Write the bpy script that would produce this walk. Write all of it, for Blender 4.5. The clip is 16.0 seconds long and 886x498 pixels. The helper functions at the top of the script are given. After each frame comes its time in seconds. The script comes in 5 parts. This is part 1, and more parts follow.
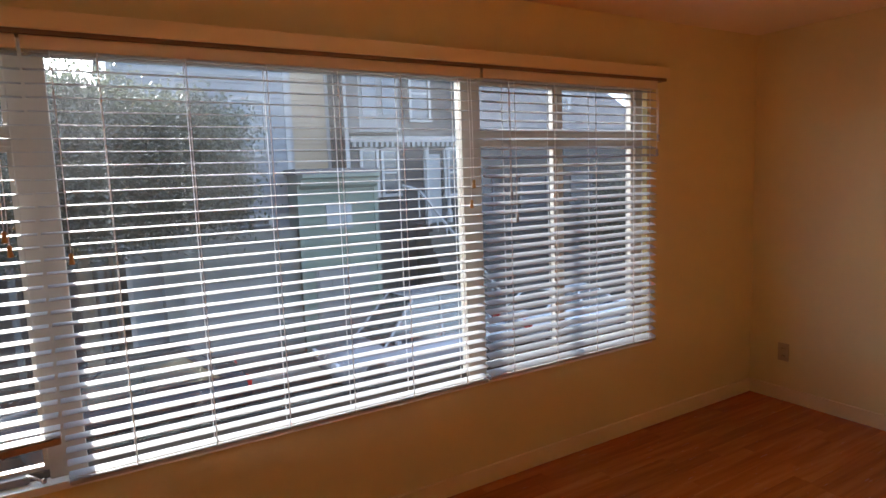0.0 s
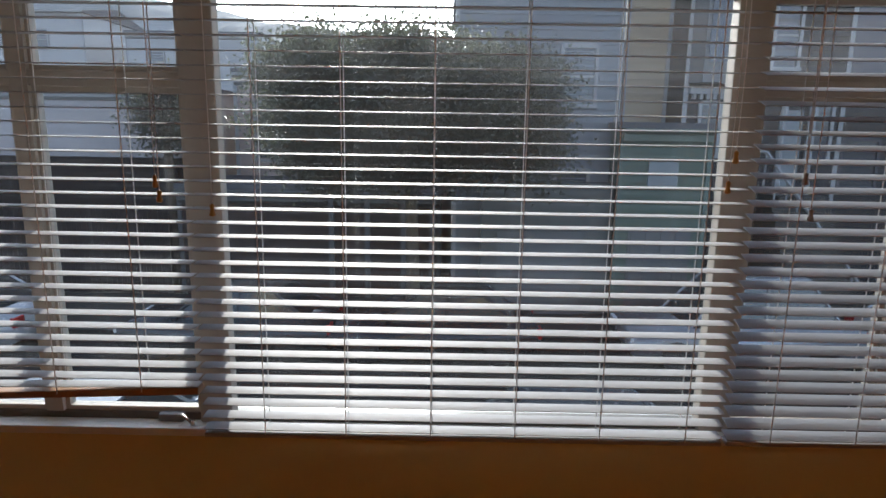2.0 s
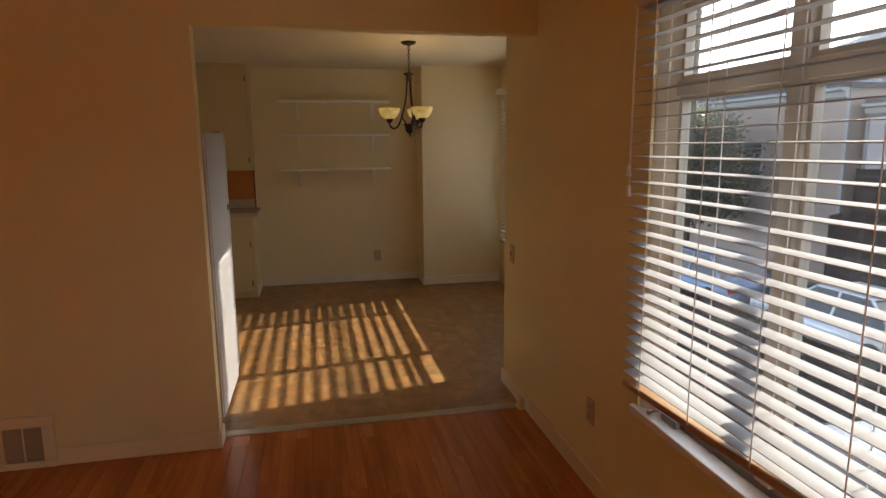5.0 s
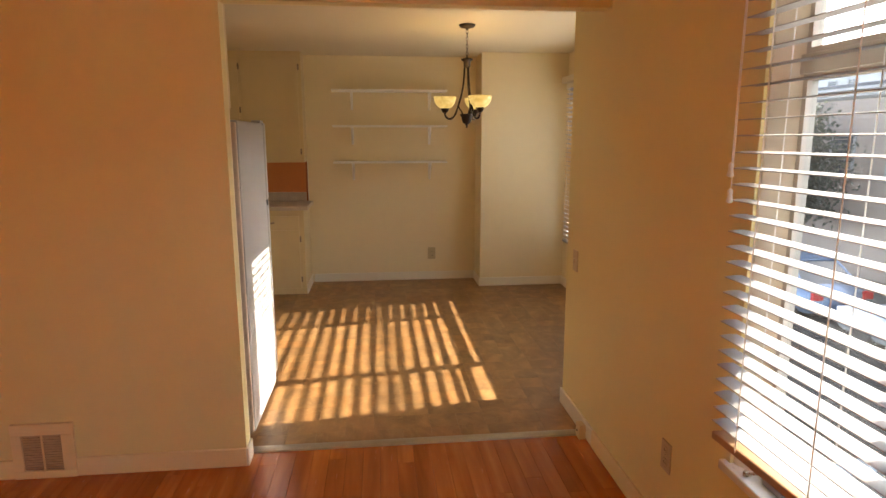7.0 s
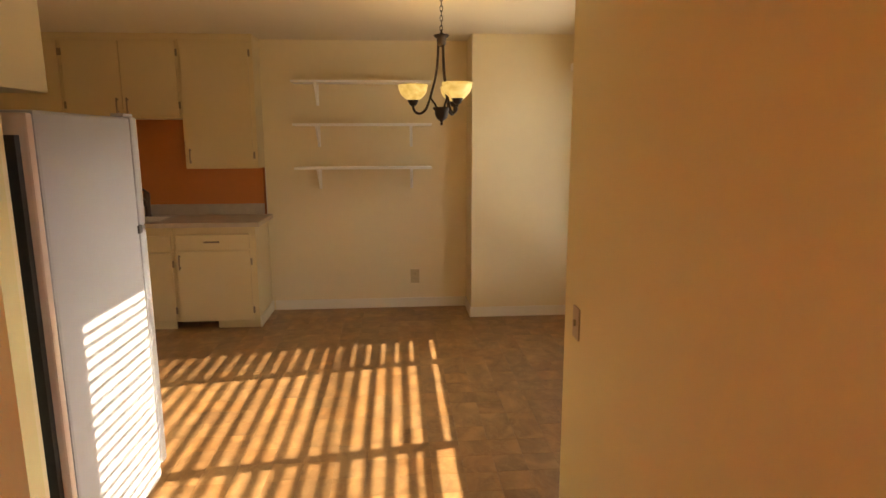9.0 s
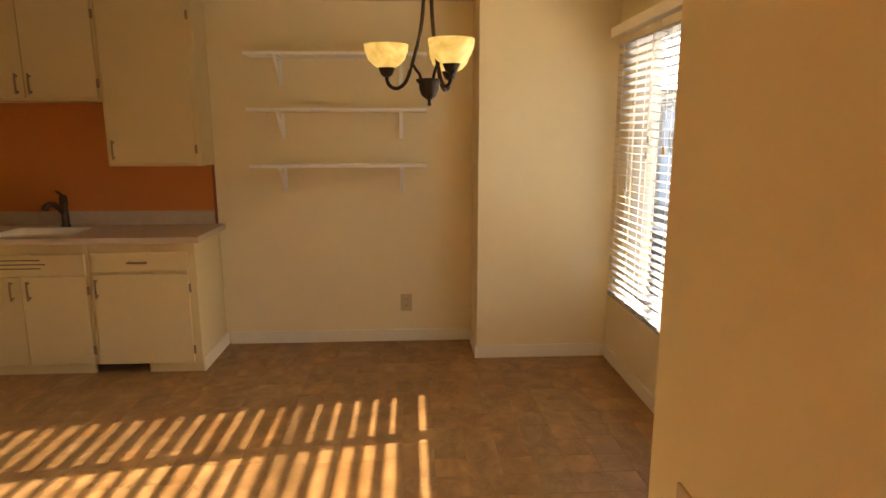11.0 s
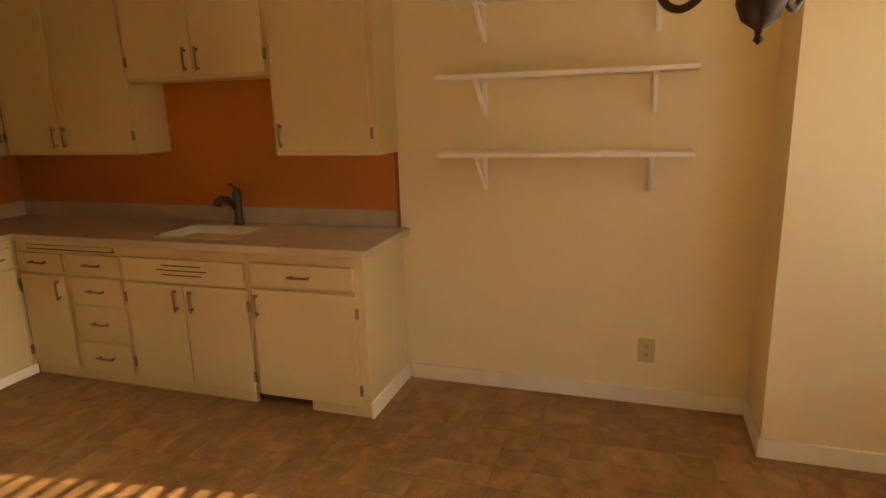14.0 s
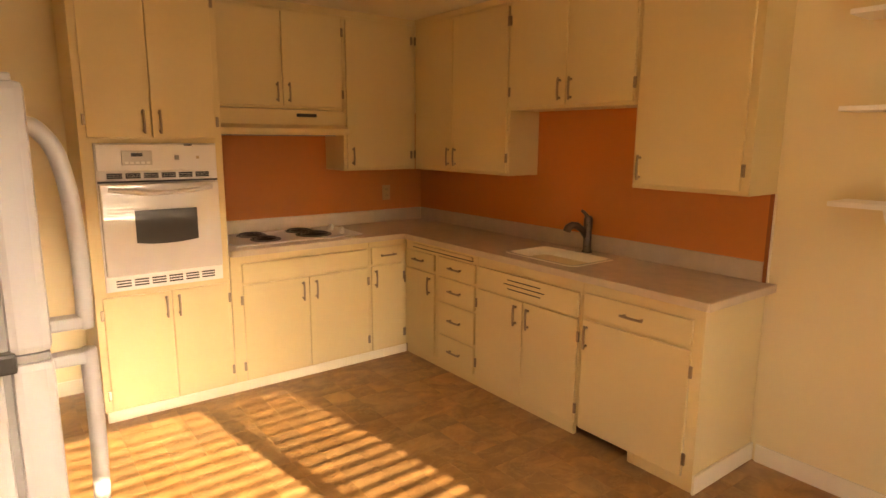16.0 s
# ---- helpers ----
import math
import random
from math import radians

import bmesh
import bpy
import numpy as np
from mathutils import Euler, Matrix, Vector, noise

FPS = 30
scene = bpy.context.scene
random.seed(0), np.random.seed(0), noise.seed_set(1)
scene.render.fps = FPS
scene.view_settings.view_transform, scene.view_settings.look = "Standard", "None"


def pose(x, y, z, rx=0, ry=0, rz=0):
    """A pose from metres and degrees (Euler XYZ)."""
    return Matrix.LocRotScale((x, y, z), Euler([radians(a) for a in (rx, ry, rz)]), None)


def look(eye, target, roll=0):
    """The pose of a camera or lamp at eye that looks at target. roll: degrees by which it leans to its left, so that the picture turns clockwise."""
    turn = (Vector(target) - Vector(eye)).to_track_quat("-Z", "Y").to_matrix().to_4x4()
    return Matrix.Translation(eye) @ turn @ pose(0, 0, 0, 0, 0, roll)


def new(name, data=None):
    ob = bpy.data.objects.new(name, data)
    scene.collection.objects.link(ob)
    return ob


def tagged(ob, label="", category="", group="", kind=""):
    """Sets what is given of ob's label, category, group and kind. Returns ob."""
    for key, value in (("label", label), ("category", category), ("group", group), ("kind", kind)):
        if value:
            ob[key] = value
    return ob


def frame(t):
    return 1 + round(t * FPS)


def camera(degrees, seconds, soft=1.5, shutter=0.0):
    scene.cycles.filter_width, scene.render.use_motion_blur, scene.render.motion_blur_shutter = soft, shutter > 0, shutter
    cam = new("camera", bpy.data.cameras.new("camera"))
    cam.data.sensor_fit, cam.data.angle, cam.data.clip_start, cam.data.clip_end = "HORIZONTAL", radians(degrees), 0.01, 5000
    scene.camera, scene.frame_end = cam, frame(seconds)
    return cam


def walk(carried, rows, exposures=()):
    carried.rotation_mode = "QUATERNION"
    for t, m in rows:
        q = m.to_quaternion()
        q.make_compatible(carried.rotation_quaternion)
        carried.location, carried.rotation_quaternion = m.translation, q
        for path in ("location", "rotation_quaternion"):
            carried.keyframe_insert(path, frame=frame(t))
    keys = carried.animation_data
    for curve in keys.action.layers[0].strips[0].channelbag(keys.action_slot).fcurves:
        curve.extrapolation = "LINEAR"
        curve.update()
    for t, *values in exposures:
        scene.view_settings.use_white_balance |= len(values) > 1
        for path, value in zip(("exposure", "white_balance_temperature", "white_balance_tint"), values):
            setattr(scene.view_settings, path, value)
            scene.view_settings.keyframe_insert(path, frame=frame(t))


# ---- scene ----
cam = camera(72.7, 16.0)
PATH = [
    (0, (0.342, -0.035, 1.545), (1.359, 1.671, 1.309), -2.1),
    (0.5, (0.56, 0.056, 1.561), (1.337, 1.879, 1.291), -0.3),
    (1, (0.761, 0.169, 1.546), (1.419, 2.037, 1.268), -1.3),
    (1.5, (0.916, 0.316, 1.548), (1.349, 2.244, 1.242), 3.3),
    (2, (1.023, 0.424, 1.569), (1.01, 2.388, 1.19), 0.9),
    (2.5, (1.229, 0.526, 1.57), (0.631, 2.397, 1.192), 1.6),
    (3, (1.184, 0.676, 1.553), (0.155, 2.349, 1.176), -2.0),
    (3.5, (1.081, 0.88, 1.555), (-0.165, 2.402, 1.196), -0.3),
    (4, (1.043, 1.07, 1.547), (-0.475, 2.324, 1.196), -0.5),
    (4.5, (1.0, 1.167, 1.55), (-0.799, 1.963, 1.188), 0.8),
    (5, (1.001, 1.186, 1.539), (-0.927, 1.598, 1.202), -0.5),
    (5.2, (1.007, 1.178, 1.537), (-0.944, 1.463, 1.204), -0.6),
    (7.5, (0.436, 1.419, 1.529), (-1.52, 1.625, 1.166), -0.2),
    (8, (0.205, 1.564, 1.518), (-1.751, 1.754, 1.146), -0.5),
    (8.5, (-0.095, 1.665, 1.531), (-2.06, 1.773, 1.174), 0.4),
    (9, (-0.433, 1.727, 1.529), (-2.395, 1.876, 1.175), -0.2),
    (9.2, (-0.559, 1.715, 1.536), (-2.513, 1.948, 1.182), 0.3),
    (11.5, (-1.897, 1.987, 1.507), (-3.856, 1.953, 1.108), -0.5),
    (12, (-2.151, 2.018, 1.534), (-4.089, 1.789, 1.096), -0.7),
    (12.5, (-2.325, 1.984, 1.532), (-4.245, 1.683, 1.06), -0.4),
    (13, (-2.57, 1.911, 1.534), (-4.494, 1.59, 1.093), -0.2),
    (13.5, (-2.742, 1.835, 1.533), (-4.672, 1.526, 1.112), -0.6),
    (14, (-2.858, 1.813, 1.525), (-4.706, 1.2, 1.07), -1.7),
    (14.5, (-2.996, 1.832, 1.536), (-4.733, 0.914, 1.159), 0.2),
    (15, (-3.054, 1.834, 1.553), (-4.623, 0.639, 1.216), 0.3),
    (15.5, (-3.066, 1.855, 1.552), (-4.502, 0.505, 1.212), 0.7),
    (16, (-3.032, 1.84, 1.543), (-4.22, 0.272, 1.182), 0.4),
]
EXPOSURES = [(0, 3.0, 5850, 9), (1.5, 2.2, 5850, 8), (3, 1.32, 5950, 9), (4, 1.48, 6100, 9), (4.5, 1.95, 6250, 9), (5, 2.64, 6800, 10), (7.5, 3.82, 7100, 10), (9, 3.83, 7800, 11), (12.5, 4.0, 8500, 13), (13.5, 4.06, 8950, 14), (14, 3.95, 9600, 16), (14.5, 4.15, 10400, 18), (15.5, 4.47, 10500, 20), (16, 4.62, 10300, 20)]
walk(cam, [(t, look(eye, target, roll)) for t, eye, target, roll in PATH], EXPOSURES)

# ---- world, sun and exposure ----
SUN_WAY = Vector((0.15, -0.99, -0.408)).normalized()
world = bpy.data.worlds.new("sky")
scene.world = world
world.use_nodes = True
wn = world.node_tree.nodes
sky = wn.new("ShaderNodeTexSky")
sky.sky_type, sky.sun_disc = "NISHITA", False
sky.sun_elevation, sky.sun_rotation = radians(23), radians(-8.6)
sky.dust_density, sky.air_density, sky.ozone_density = 1.3, 0.45, 0.0
wn["Background"].inputs["Strength"].default_value = 0.15
pale = wn.new("ShaderNodeHueSaturation")
pale.inputs["Saturation"].default_value = 0.6
world.node_tree.links.new(sky.outputs["Color"], pale.inputs["Color"])
world.node_tree.links.new(pale.outputs["Color"], wn["Background"].inputs["Color"])
sun = bpy.data.lights.new("sun", "SUN")
sun.energy, sun.angle, sun.color = 1.75, radians(0.4), (1.0, 0.90, 0.76)
sun_ob = new("sun", sun)
sun_ob.matrix_world = look((-3, 20, 12), Vector((-3, 20, 12)) + SUN_WAY)


# ---- materials ----
def rgb(c):
    return (*c, 1.0)


def material(name, colour, rough=0.5, metal=0.0, vary=0.12, grain=8.0, bump=0.0, bump_scale=80.0, stretch=(1, 1, 1), island=0.0, spec=0.5, second=None):
    """A painted or plain surface: colour varied at two scales, with fine relief."""
    m = bpy.data.materials.new(name)
    m.use_nodes = True
    nt = m.node_tree
    n, l = nt.nodes, nt.links
    b = n["Principled BSDF"]
    b.inputs["Roughness"].default_value, b.inputs["Metallic"].default_value = rough, metal
    b.inputs["Specular IOR Level"].default_value = spec
    co = n.new("ShaderNodeTexCoord")
    mp = n.new("ShaderNodeMapping")
    mp.inputs["Scale"].default_value = stretch
    l.new(co.outputs["Object"], mp.inputs["Vector"])
    big = n.new("ShaderNodeTexNoise")
    big.inputs["Scale"].default_value, big.inputs["Detail"].default_value = grain * 0.25, 3
    fine = n.new("ShaderNodeTexNoise")
    fine.inputs["Scale"].default_value, fine.inputs["Detail"].default_value = grain * 4, 4
    for t in (big, fine):
        l.new(mp.outputs["Vector"], t.inputs["Vector"])
    add = n.new("ShaderNodeMath")
    add.operation = "MULTIPLY_ADD"
    l.new(fine.outputs["Fac"], add.inputs[0])
    add.inputs[1].default_value = 0.4
    l.new(big.outputs["Fac"], add.inputs[2])
    ramp = n.new("ShaderNodeValToRGB")
    dark = second or tuple(v * (1 - vary) for v in colour)
    ramp.color_ramp.elements[0].position, ramp.color_ramp.elements[1].position = 0.45, 0.95
    ramp.color_ramp.elements[0].color, ramp.color_ramp.elements[1].color = rgb(dark), rgb(colour)
    l.new(add.outputs[0], ramp.inputs["Fac"])
    out = ramp.outputs["Color"]
    if island:
        info = n.new("ShaderNodeObjectInfo")
        hsv = n.new("ShaderNodeHueSaturation")
        rng = n.new("ShaderNodeMapRange")
        rng.inputs["To Min"].default_value, rng.inputs["To Max"].default_value = 1 - island, 1 + island
        l.new(info.outputs["Random"], rng.inputs["Value"])
        l.new(rng.outputs["Result"], hsv.inputs["Value"])
        l.new(out, hsv.inputs["Color"])
        out = hsv.outputs["Color"]
    l.new(out, b.inputs["Base Color"])
    rr = n.new("ShaderNodeMapRange")
    rr.inputs["To Min"].default_value, rr.inputs["To Max"].default_value = max(rough - 0.08, 0.02), min(rough + 0.08, 1)
    l.new(fine.outputs["Fac"], rr.inputs["Value"])
    l.new(rr.outputs["Result"], b.inputs["Roughness"])
    if bump:
        bt = n.new("ShaderNodeTexNoise")
        bt.inputs["Scale"].default_value, bt.inputs["Detail"].default_value = bump_scale, 3
        l.new(mp.outputs["Vector"], bt.inputs["Vector"])
        bp = n.new("ShaderNodeBump")
        bp.inputs["Strength"].default_value, bp.inputs["Distance"].default_value = bump, 0.004
        l.new(bt.outputs["Fac"], bp.inputs["Height"])
        l.new(bp.outputs["Normal"], b.inputs["Normal"])
    return m


def glass_material(name, tint=(0.93, 0.96, 0.97), film_range=(0.00035, 0.004)):
    m = bpy.data.materials.new(name)
    m.use_nodes = True
    n, l = m.node_tree.nodes, m.node_tree.links
    n.remove(n["Principled BSDF"])
    clear, gloss, mix = n.new("ShaderNodeBsdfTransparent"), n.new("ShaderNodeBsdfGlossy"), n.new("ShaderNodeMixShader")
    clear.inputs["Color"].default_value = rgb(tint)
    gloss.inputs["Roughness"].default_value = 0.01
    mix.inputs["Fac"].default_value = 0.035
    l.new(clear.outputs["BSDF"], mix.inputs[1])
    l.new(gloss.outputs["BSDF"], mix.inputs[2])
    # a thin, uneven film of dust that catches the sun
    dust, film, spots, span = n.new("ShaderNodeBsdfTranslucent"), n.new("ShaderNodeMixShader"), n.new("ShaderNodeTexNoise"), n.new("ShaderNodeMapRange")
    dust.inputs["Color"].default_value = (0.86, 0.88, 0.90, 1.0)
    co = n.new("ShaderNodeTexCoord")
    l.new(co.outputs["Object"], spots.inputs["Vector"])
    spots.inputs["Scale"].default_value, spots.inputs["Detail"].default_value, spots.inputs["Roughness"].default_value = 2.2, 9, 0.62
    span.inputs["From Min"].default_value, span.inputs["From Max"].default_value = 0.3, 0.75
    span.inputs["To Min"].default_value, span.inputs["To Max"].default_value = film_range
    l.new(spots.outputs["Fac"], span.inputs["Value"])
    # veiling glare is painted in: the film thickens towards the top
    split, rise, thick = n.new("ShaderNodeSeparateXYZ"), n.new("ShaderNodeMapRange"), n.new("ShaderNodeMath")
    geo = n.new("ShaderNodeNewGeometry")
    l.new(geo.outputs["Position"], split.inputs["Vector"])
    l.new(split.outputs["Z"], rise.inputs["Value"])
    rise.interpolation_type = "SMOOTHSTEP"
    rise.inputs["From Min"].default_value, rise.inputs["From Max"].default_value = 1.35, 2.1
    rise.inputs["To Min"].default_value, rise.inputs["To Max"].default_value = 1.0, 9.0
    thick.operation = "MULTIPLY"
    l.new(span.outputs["Result"], thick.inputs[0])
    l.new(rise.outputs["Result"], thick.inputs[1])
    l.new(thick.outputs[0], film.inputs["Fac"])
    l.new(mix.outputs["Shader"], film.inputs[1])
    l.new(dust.outputs["BSDF"], film.inputs[2])
    l.new(film.outputs["Shader"], n["Material Output"].inputs["Surface"])
    return m


M_WALL_LR = material("living room wall paint", (0.79, 0.675, 0.335), 0.55, vary=0.06, grain=3, bump=0.12, bump_scale=120)
M_WALL_K = material("kitchen wall paint", (0.84, 0.72, 0.455), 0.5, vary=0.05, grain=3, bump=0.12, bump_scale=120)
M_CEIL = material("ceiling paint", (0.76, 0.68, 0.51), 0.7, vary=0.05, grain=3, bump=0.2, bump_scale=60)
M_CEIL_LR = material("living ceiling paint", (0.88, 0.72, 0.50), 0.7, vary=0.05, grain=3, bump=0.2, bump_scale=60)
M_TRIM_LR = material("tan trim paint", (0.84, 0.69, 0.40), 0.4, vary=0.06, grain=6)
M_TRIM_K = material("cream trim paint", (0.86, 0.80, 0.66), 0.35, vary=0.06, grain=6)
M_FRAME = material("window frame paint", (0.50, 0.455, 0.385), 0.5, vary=0.12, grain=8)
M_SASH = material("dark weathered sash", (0.13, 0.115, 0.10), 0.5, vary=0.25, grain=10)
# Lit copy of the frame paint; the jamb's skylight is in its colour.
M_JAMB_LIT = material("frame paint lightened for skylight", (0.74, 0.69, 0.58), 0.45, vary=0.08, grain=8)
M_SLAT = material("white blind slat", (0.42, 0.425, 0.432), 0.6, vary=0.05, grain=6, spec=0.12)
# Lightened copy of the slat: the kitchen window's bounce is in its colour.
M_SLAT_BRIGHT = material("white slat lightened for window bounce", (0.52, 0.53, 0.55), 0.6, vary=0.05, grain=6, spec=0.12)
M_RAIL = material("cream valance", (0.74, 0.66, 0.50), 0.4, vary=0.05)
M_VALANCE_SHADE = material("painted valance shadow", (0.20, 0.13, 0.08), 0.5)
M_WOODRAIL = material("brown bottom rail", (0.42, 0.265, 0.15), 0.5, stretch=(1, 12, 12))
M_CORD = material("white cord", (0.88, 0.87, 0.84), 0.7)
M_BRASS = material("amber tassel", (0.55, 0.28, 0.06), 0.4)
M_CHROME = material("aged chrome", (0.55, 0.52, 0.48), 0.28, metal=1.0, vary=0.2, grain=30)
M_STEEL = material("brushed nickel handle", (0.36, 0.28, 0.20), 0.3, metal=0.9, vary=0.2, grain=40)
M_GLASS = glass_material("window glass")
M_GAP = material("dark joint", (0.06, 0.025, 0.01), 0.8)
M_CAB = material("cream cabinet paint", (0.71, 0.572, 0.31), 0.38, vary=0.05, grain=6, bump=0.05, bump_scale=50)
M_SPLASH = material("orange splash paint", (0.64, 0.22, 0.058), 0.42, vary=0.10, grain=5, bump=0.1, bump_scale=90)
M_COUNTER = material("speckled laminate counter", (0.55, 0.43, 0.31), 0.34, vary=0.2, grain=60)
M_COUNTER_UP = material("pale laminate upstand", (0.60, 0.49, 0.36), 0.4, vary=0.14, grain=60)
# White enamel darkened in its colour so the fridge's sun stripes don't clip.
M_FRIDGE_DIM = material("white enamel darkened against sun", (0.42, 0.424, 0.432), 0.42, vary=0.01, grain=1.2)
M_OVEN = material("white oven enamel", (0.80, 0.785, 0.76), 0.35, vary=0.02, grain=1.2)
M_SINK = material("ivory sink", (0.92, 0.88, 0.76), 0.2, vary=0.03)
M_BLACK = material("black enamel", (0.02, 0.018, 0.016), 0.35)
M_GREY = material("grey plastic", (0.25, 0.25, 0.25), 0.5)
M_BRONZE = material("oil rubbed bronze", (0.035, 0.022, 0.016), 0.42, metal=0.5, vary=0.3, grain=20)
M_PLATE = material("tan outlet plate", (0.55, 0.43, 0.26), 0.4)
M_SLOT = material("dark slot", (0.05, 0.035, 0.02), 0.7)


# ---- building helpers ----
def box(bm, x0, x1, y0, y1, z0, z1, bevel=0.0):
    m = Matrix.Translation(((x0 + x1) / 2, (y0 + y1) / 2, (z0 + z1) / 2)) @ Matrix.Diagonal((abs(x1 - x0), abs(y1 - y0), abs(z1 - z0), 1))
    verts = bmesh.ops.create_cube(bm, size=1, matrix=m)["verts"]
    if bevel:
        edges = list({e for v in verts for e in v.link_edges})
        bmesh.ops.bevel(bm, geom=edges, offset=bevel, segments=2, affect="EDGES", profile=0.6)
    return bm


def boxed(*b, bevel=0.0):
    return box(bmesh.new(), *b, bevel=bevel)


def lathe(profile, centre, steps=20, axis="z"):
    """A turned shape from (radius, height) pairs."""
    bm = bmesh.new()
    rings = []
    for r, h in profile:
        ring = []
        for k in range(steps):
            a = 2 * math.pi * k / steps
            p = Vector((r * math.cos(a), r * math.sin(a), h))
            if axis == "x":
                p = Vector((p.z, p.x, p.y))
            if axis == "y":
                p = Vector((p.x, p.z, p.y))
            ring.append(bm.verts.new(p + Vector(centre)))
        rings.append(ring)
    for a, b in zip(rings, rings[1:]):
        for k in range(steps):
            bm.faces.new((a[k], a[(k + 1) % steps], b[(k + 1) % steps], b[k]))
    for ring in (rings[0], rings[-1]):
        try:
            bm.faces.new(ring)
        except ValueError:
            pass
    bmesh.ops.recalc_face_normals(bm, faces=bm.faces)
    return bm


def tube(points, radius, steps=8, taper=1.0):
    """A round bar along a line of points."""
    bm = bmesh.new()
    pts = [Vector(p) for p in points]
    rings = []
    for i, p in enumerate(pts):
        way = (pts[min(i + 1, len(pts) - 1)] - pts[max(i - 1, 0)]).normalized()
        side = way.cross(Vector((0, 0, 1)) if abs(way.z) < 0.95 else Vector((1, 0, 0))).normalized()
        up = side.cross(way)
        r = radius * (1 + (taper - 1) * i / max(len(pts) - 1, 1))
        rings.append([bm.verts.new(p + r * (math.cos(2 * math.pi * k / steps) * side + math.sin(2 * math.pi * k / steps) * up)) for k in range(steps)])
    for a, b in zip(rings, rings[1:]):
        for k in range(steps):
            bm.faces.new((a[k], a[(k + 1) % steps], b[(k + 1) % steps], b[k]))
    bm.faces.new(rings[0]), bm.faces.new(rings[-1])
    bmesh.ops.recalc_face_normals(bm, faces=bm.faces)
    return bm


def prism(outline, axis, a, b):
    """An outline of points in the plane across an axis, drawn out from a to b."""
    bm = bmesh.new()

    def place(p, q, s):
        return {"x": (s, p, q), "y": (p, s, q), "z": (p, q, s)}[axis]

    lo = [bm.verts.new(place(p, q, a)) for p, q in outline]
    hi = [bm.verts.new(place(p, q, b)) for p, q in outline]
    n = len(outline)
    for k in range(n):
        bm.faces.new((lo[k], lo[(k + 1) % n], hi[(k + 1) % n], hi[k]))
    bm.faces.new(lo), bm.faces.new(hi)
    bmesh.ops.recalc_face_normals(bm, faces=bm.faces)
    return bm


def origin_of(ob):
    at = Vector((0, 0, 0))
    while ob:
        at += ob.location
        ob = ob.parent
    return at


def mesh_of(bm, name, mat, smooth=False):
    me = bpy.data.meshes.new(name)
    if smooth:
        for f in bm.faces:
            f.smooth = True
    bm.to_mesh(me)
    bm.free()
    me.materials.append(mat)
    return me


def thing(name, base, label, category, group="", kind=""):
    ob = new(name)
    ob.location = base
    ob.empty_display_size = 0.1
    return tagged(ob, label, category, group, kind)


def part(name, bm, mat, parent, label="", smooth=False):
    """One mesh under a thing or a part; the bmesh is in world metres."""
    bmesh.ops.translate(bm, verts=bm.verts, vec=-origin_of(parent))
    ob = new(name, mesh_of(bm, name, mat, smooth))
    ob.parent = parent
    return tagged(ob, label)


def solo(name, bm, mat, base, label, category, group="", kind="", smooth=False):
    """A thing of one mesh; the bmesh is in world metres."""
    bmesh.ops.translate(bm, verts=bm.verts, vec=-Vector(base))
    ob = new(name, mesh_of(bm, name, mat, smooth))
    ob.location = base
    return tagged(ob, label, category, group, kind)


def structure(name, bm, mat, label, category):
    return solo(name, bm, mat, (0, 0, 0), label, category, kind="structure")


def wall_with_holes(axis, at0, at1, a0, a1, z0, z1, holes):
    """A wall along x (axis 'y' is its thickness) or y, with rectangular openings (a0, a1, z0, z1) right through it."""
    bm = bmesh.new()

    def slab(p0, p1, q0, q1):
        if p1 - p0 > 1e-4 and q1 - q0 > 1e-4:
            if axis == "y":
                box(bm, p0, p1, at0, at1, q0, q1)
            else:
                box(bm, at0, at1, p0, p1, q0, q1)

    pos = a0
    for h0, h1, hz0, hz1 in sorted(holes):
        slab(pos, h0, z0, z1)
        slab(h0, h1, z0, hz0)
        slab(h0, h1, hz1, z1)
        pos = h1
    slab(pos, a1, z0, z1)
    bmesh.ops.remove_doubles(bm, verts=bm.verts, dist=1e-4)
    return bm


# ---- the rooms ----
LRX0, LRX1, LRY0, LRY1 = -2.105, 4.21, -2.6, 2.362
KX0, KX1, KY0, KY1 = -5.90, -2.195, -2.25, 3.25
NOOKX, COLX, COLY = -2.62, -5.52, 2.36
CEIL = 2.385
WIN = (-0.965, 3.16, 0.54, 2.05)
KWIN = (-5.22, -2.84, 0.50, 2.09)
OPEN = (0.655, LRY1, 0.0, 2.108)

structure("wall_north", wall_with_holes("y", LRY1, LRY1 + 0.15, NOOKX, LRX1 + 0.15, 0, CEIL, [WIN]), M_WALL_LR, "tan painted living room wall round a wide window", "wall")
structure("wall_nook_east", boxed(NOOKX, NOOKX + 0.12, LRY1 + 0.15, KY1, 0, CEIL), M_WALL_K, "cream painted side wall of the kitchen window bay", "wall")
structure("wall_east", boxed(LRX1, LRX1 + 0.15, LRY0 - 0.15, LRY1, 0, CEIL), M_WALL_LR, "tan painted end wall of the living room", "wall")
structure("wall_south", boxed(KX1, LRX1, LRY0 - 0.15, LRY0, 0, CEIL), M_WALL_LR, "tan painted rear wall of the living room", "wall")
structure("wall_west", wall_with_holes("x", KX1 + 0.02, LRX0, LRY0, LRY1, 0, CEIL, [OPEN]), M_WALL_LR, "tan painted wall with a wide cased opening to the kitchen", "wall")
structure("wall_kitchen_east", boxed(KX1, KX1 + 0.02, KY0, OPEN[0], 0, CEIL), M_WALL_K, "cream painted kitchen wall behind the fridge", "wall")
structure("wall_kitchen_header", boxed(KX1, KX1 + 0.02, OPEN[0], LRY1, OPEN[3], CEIL), M_WALL_K, "cream painted kitchen side of the opening header", "wall")
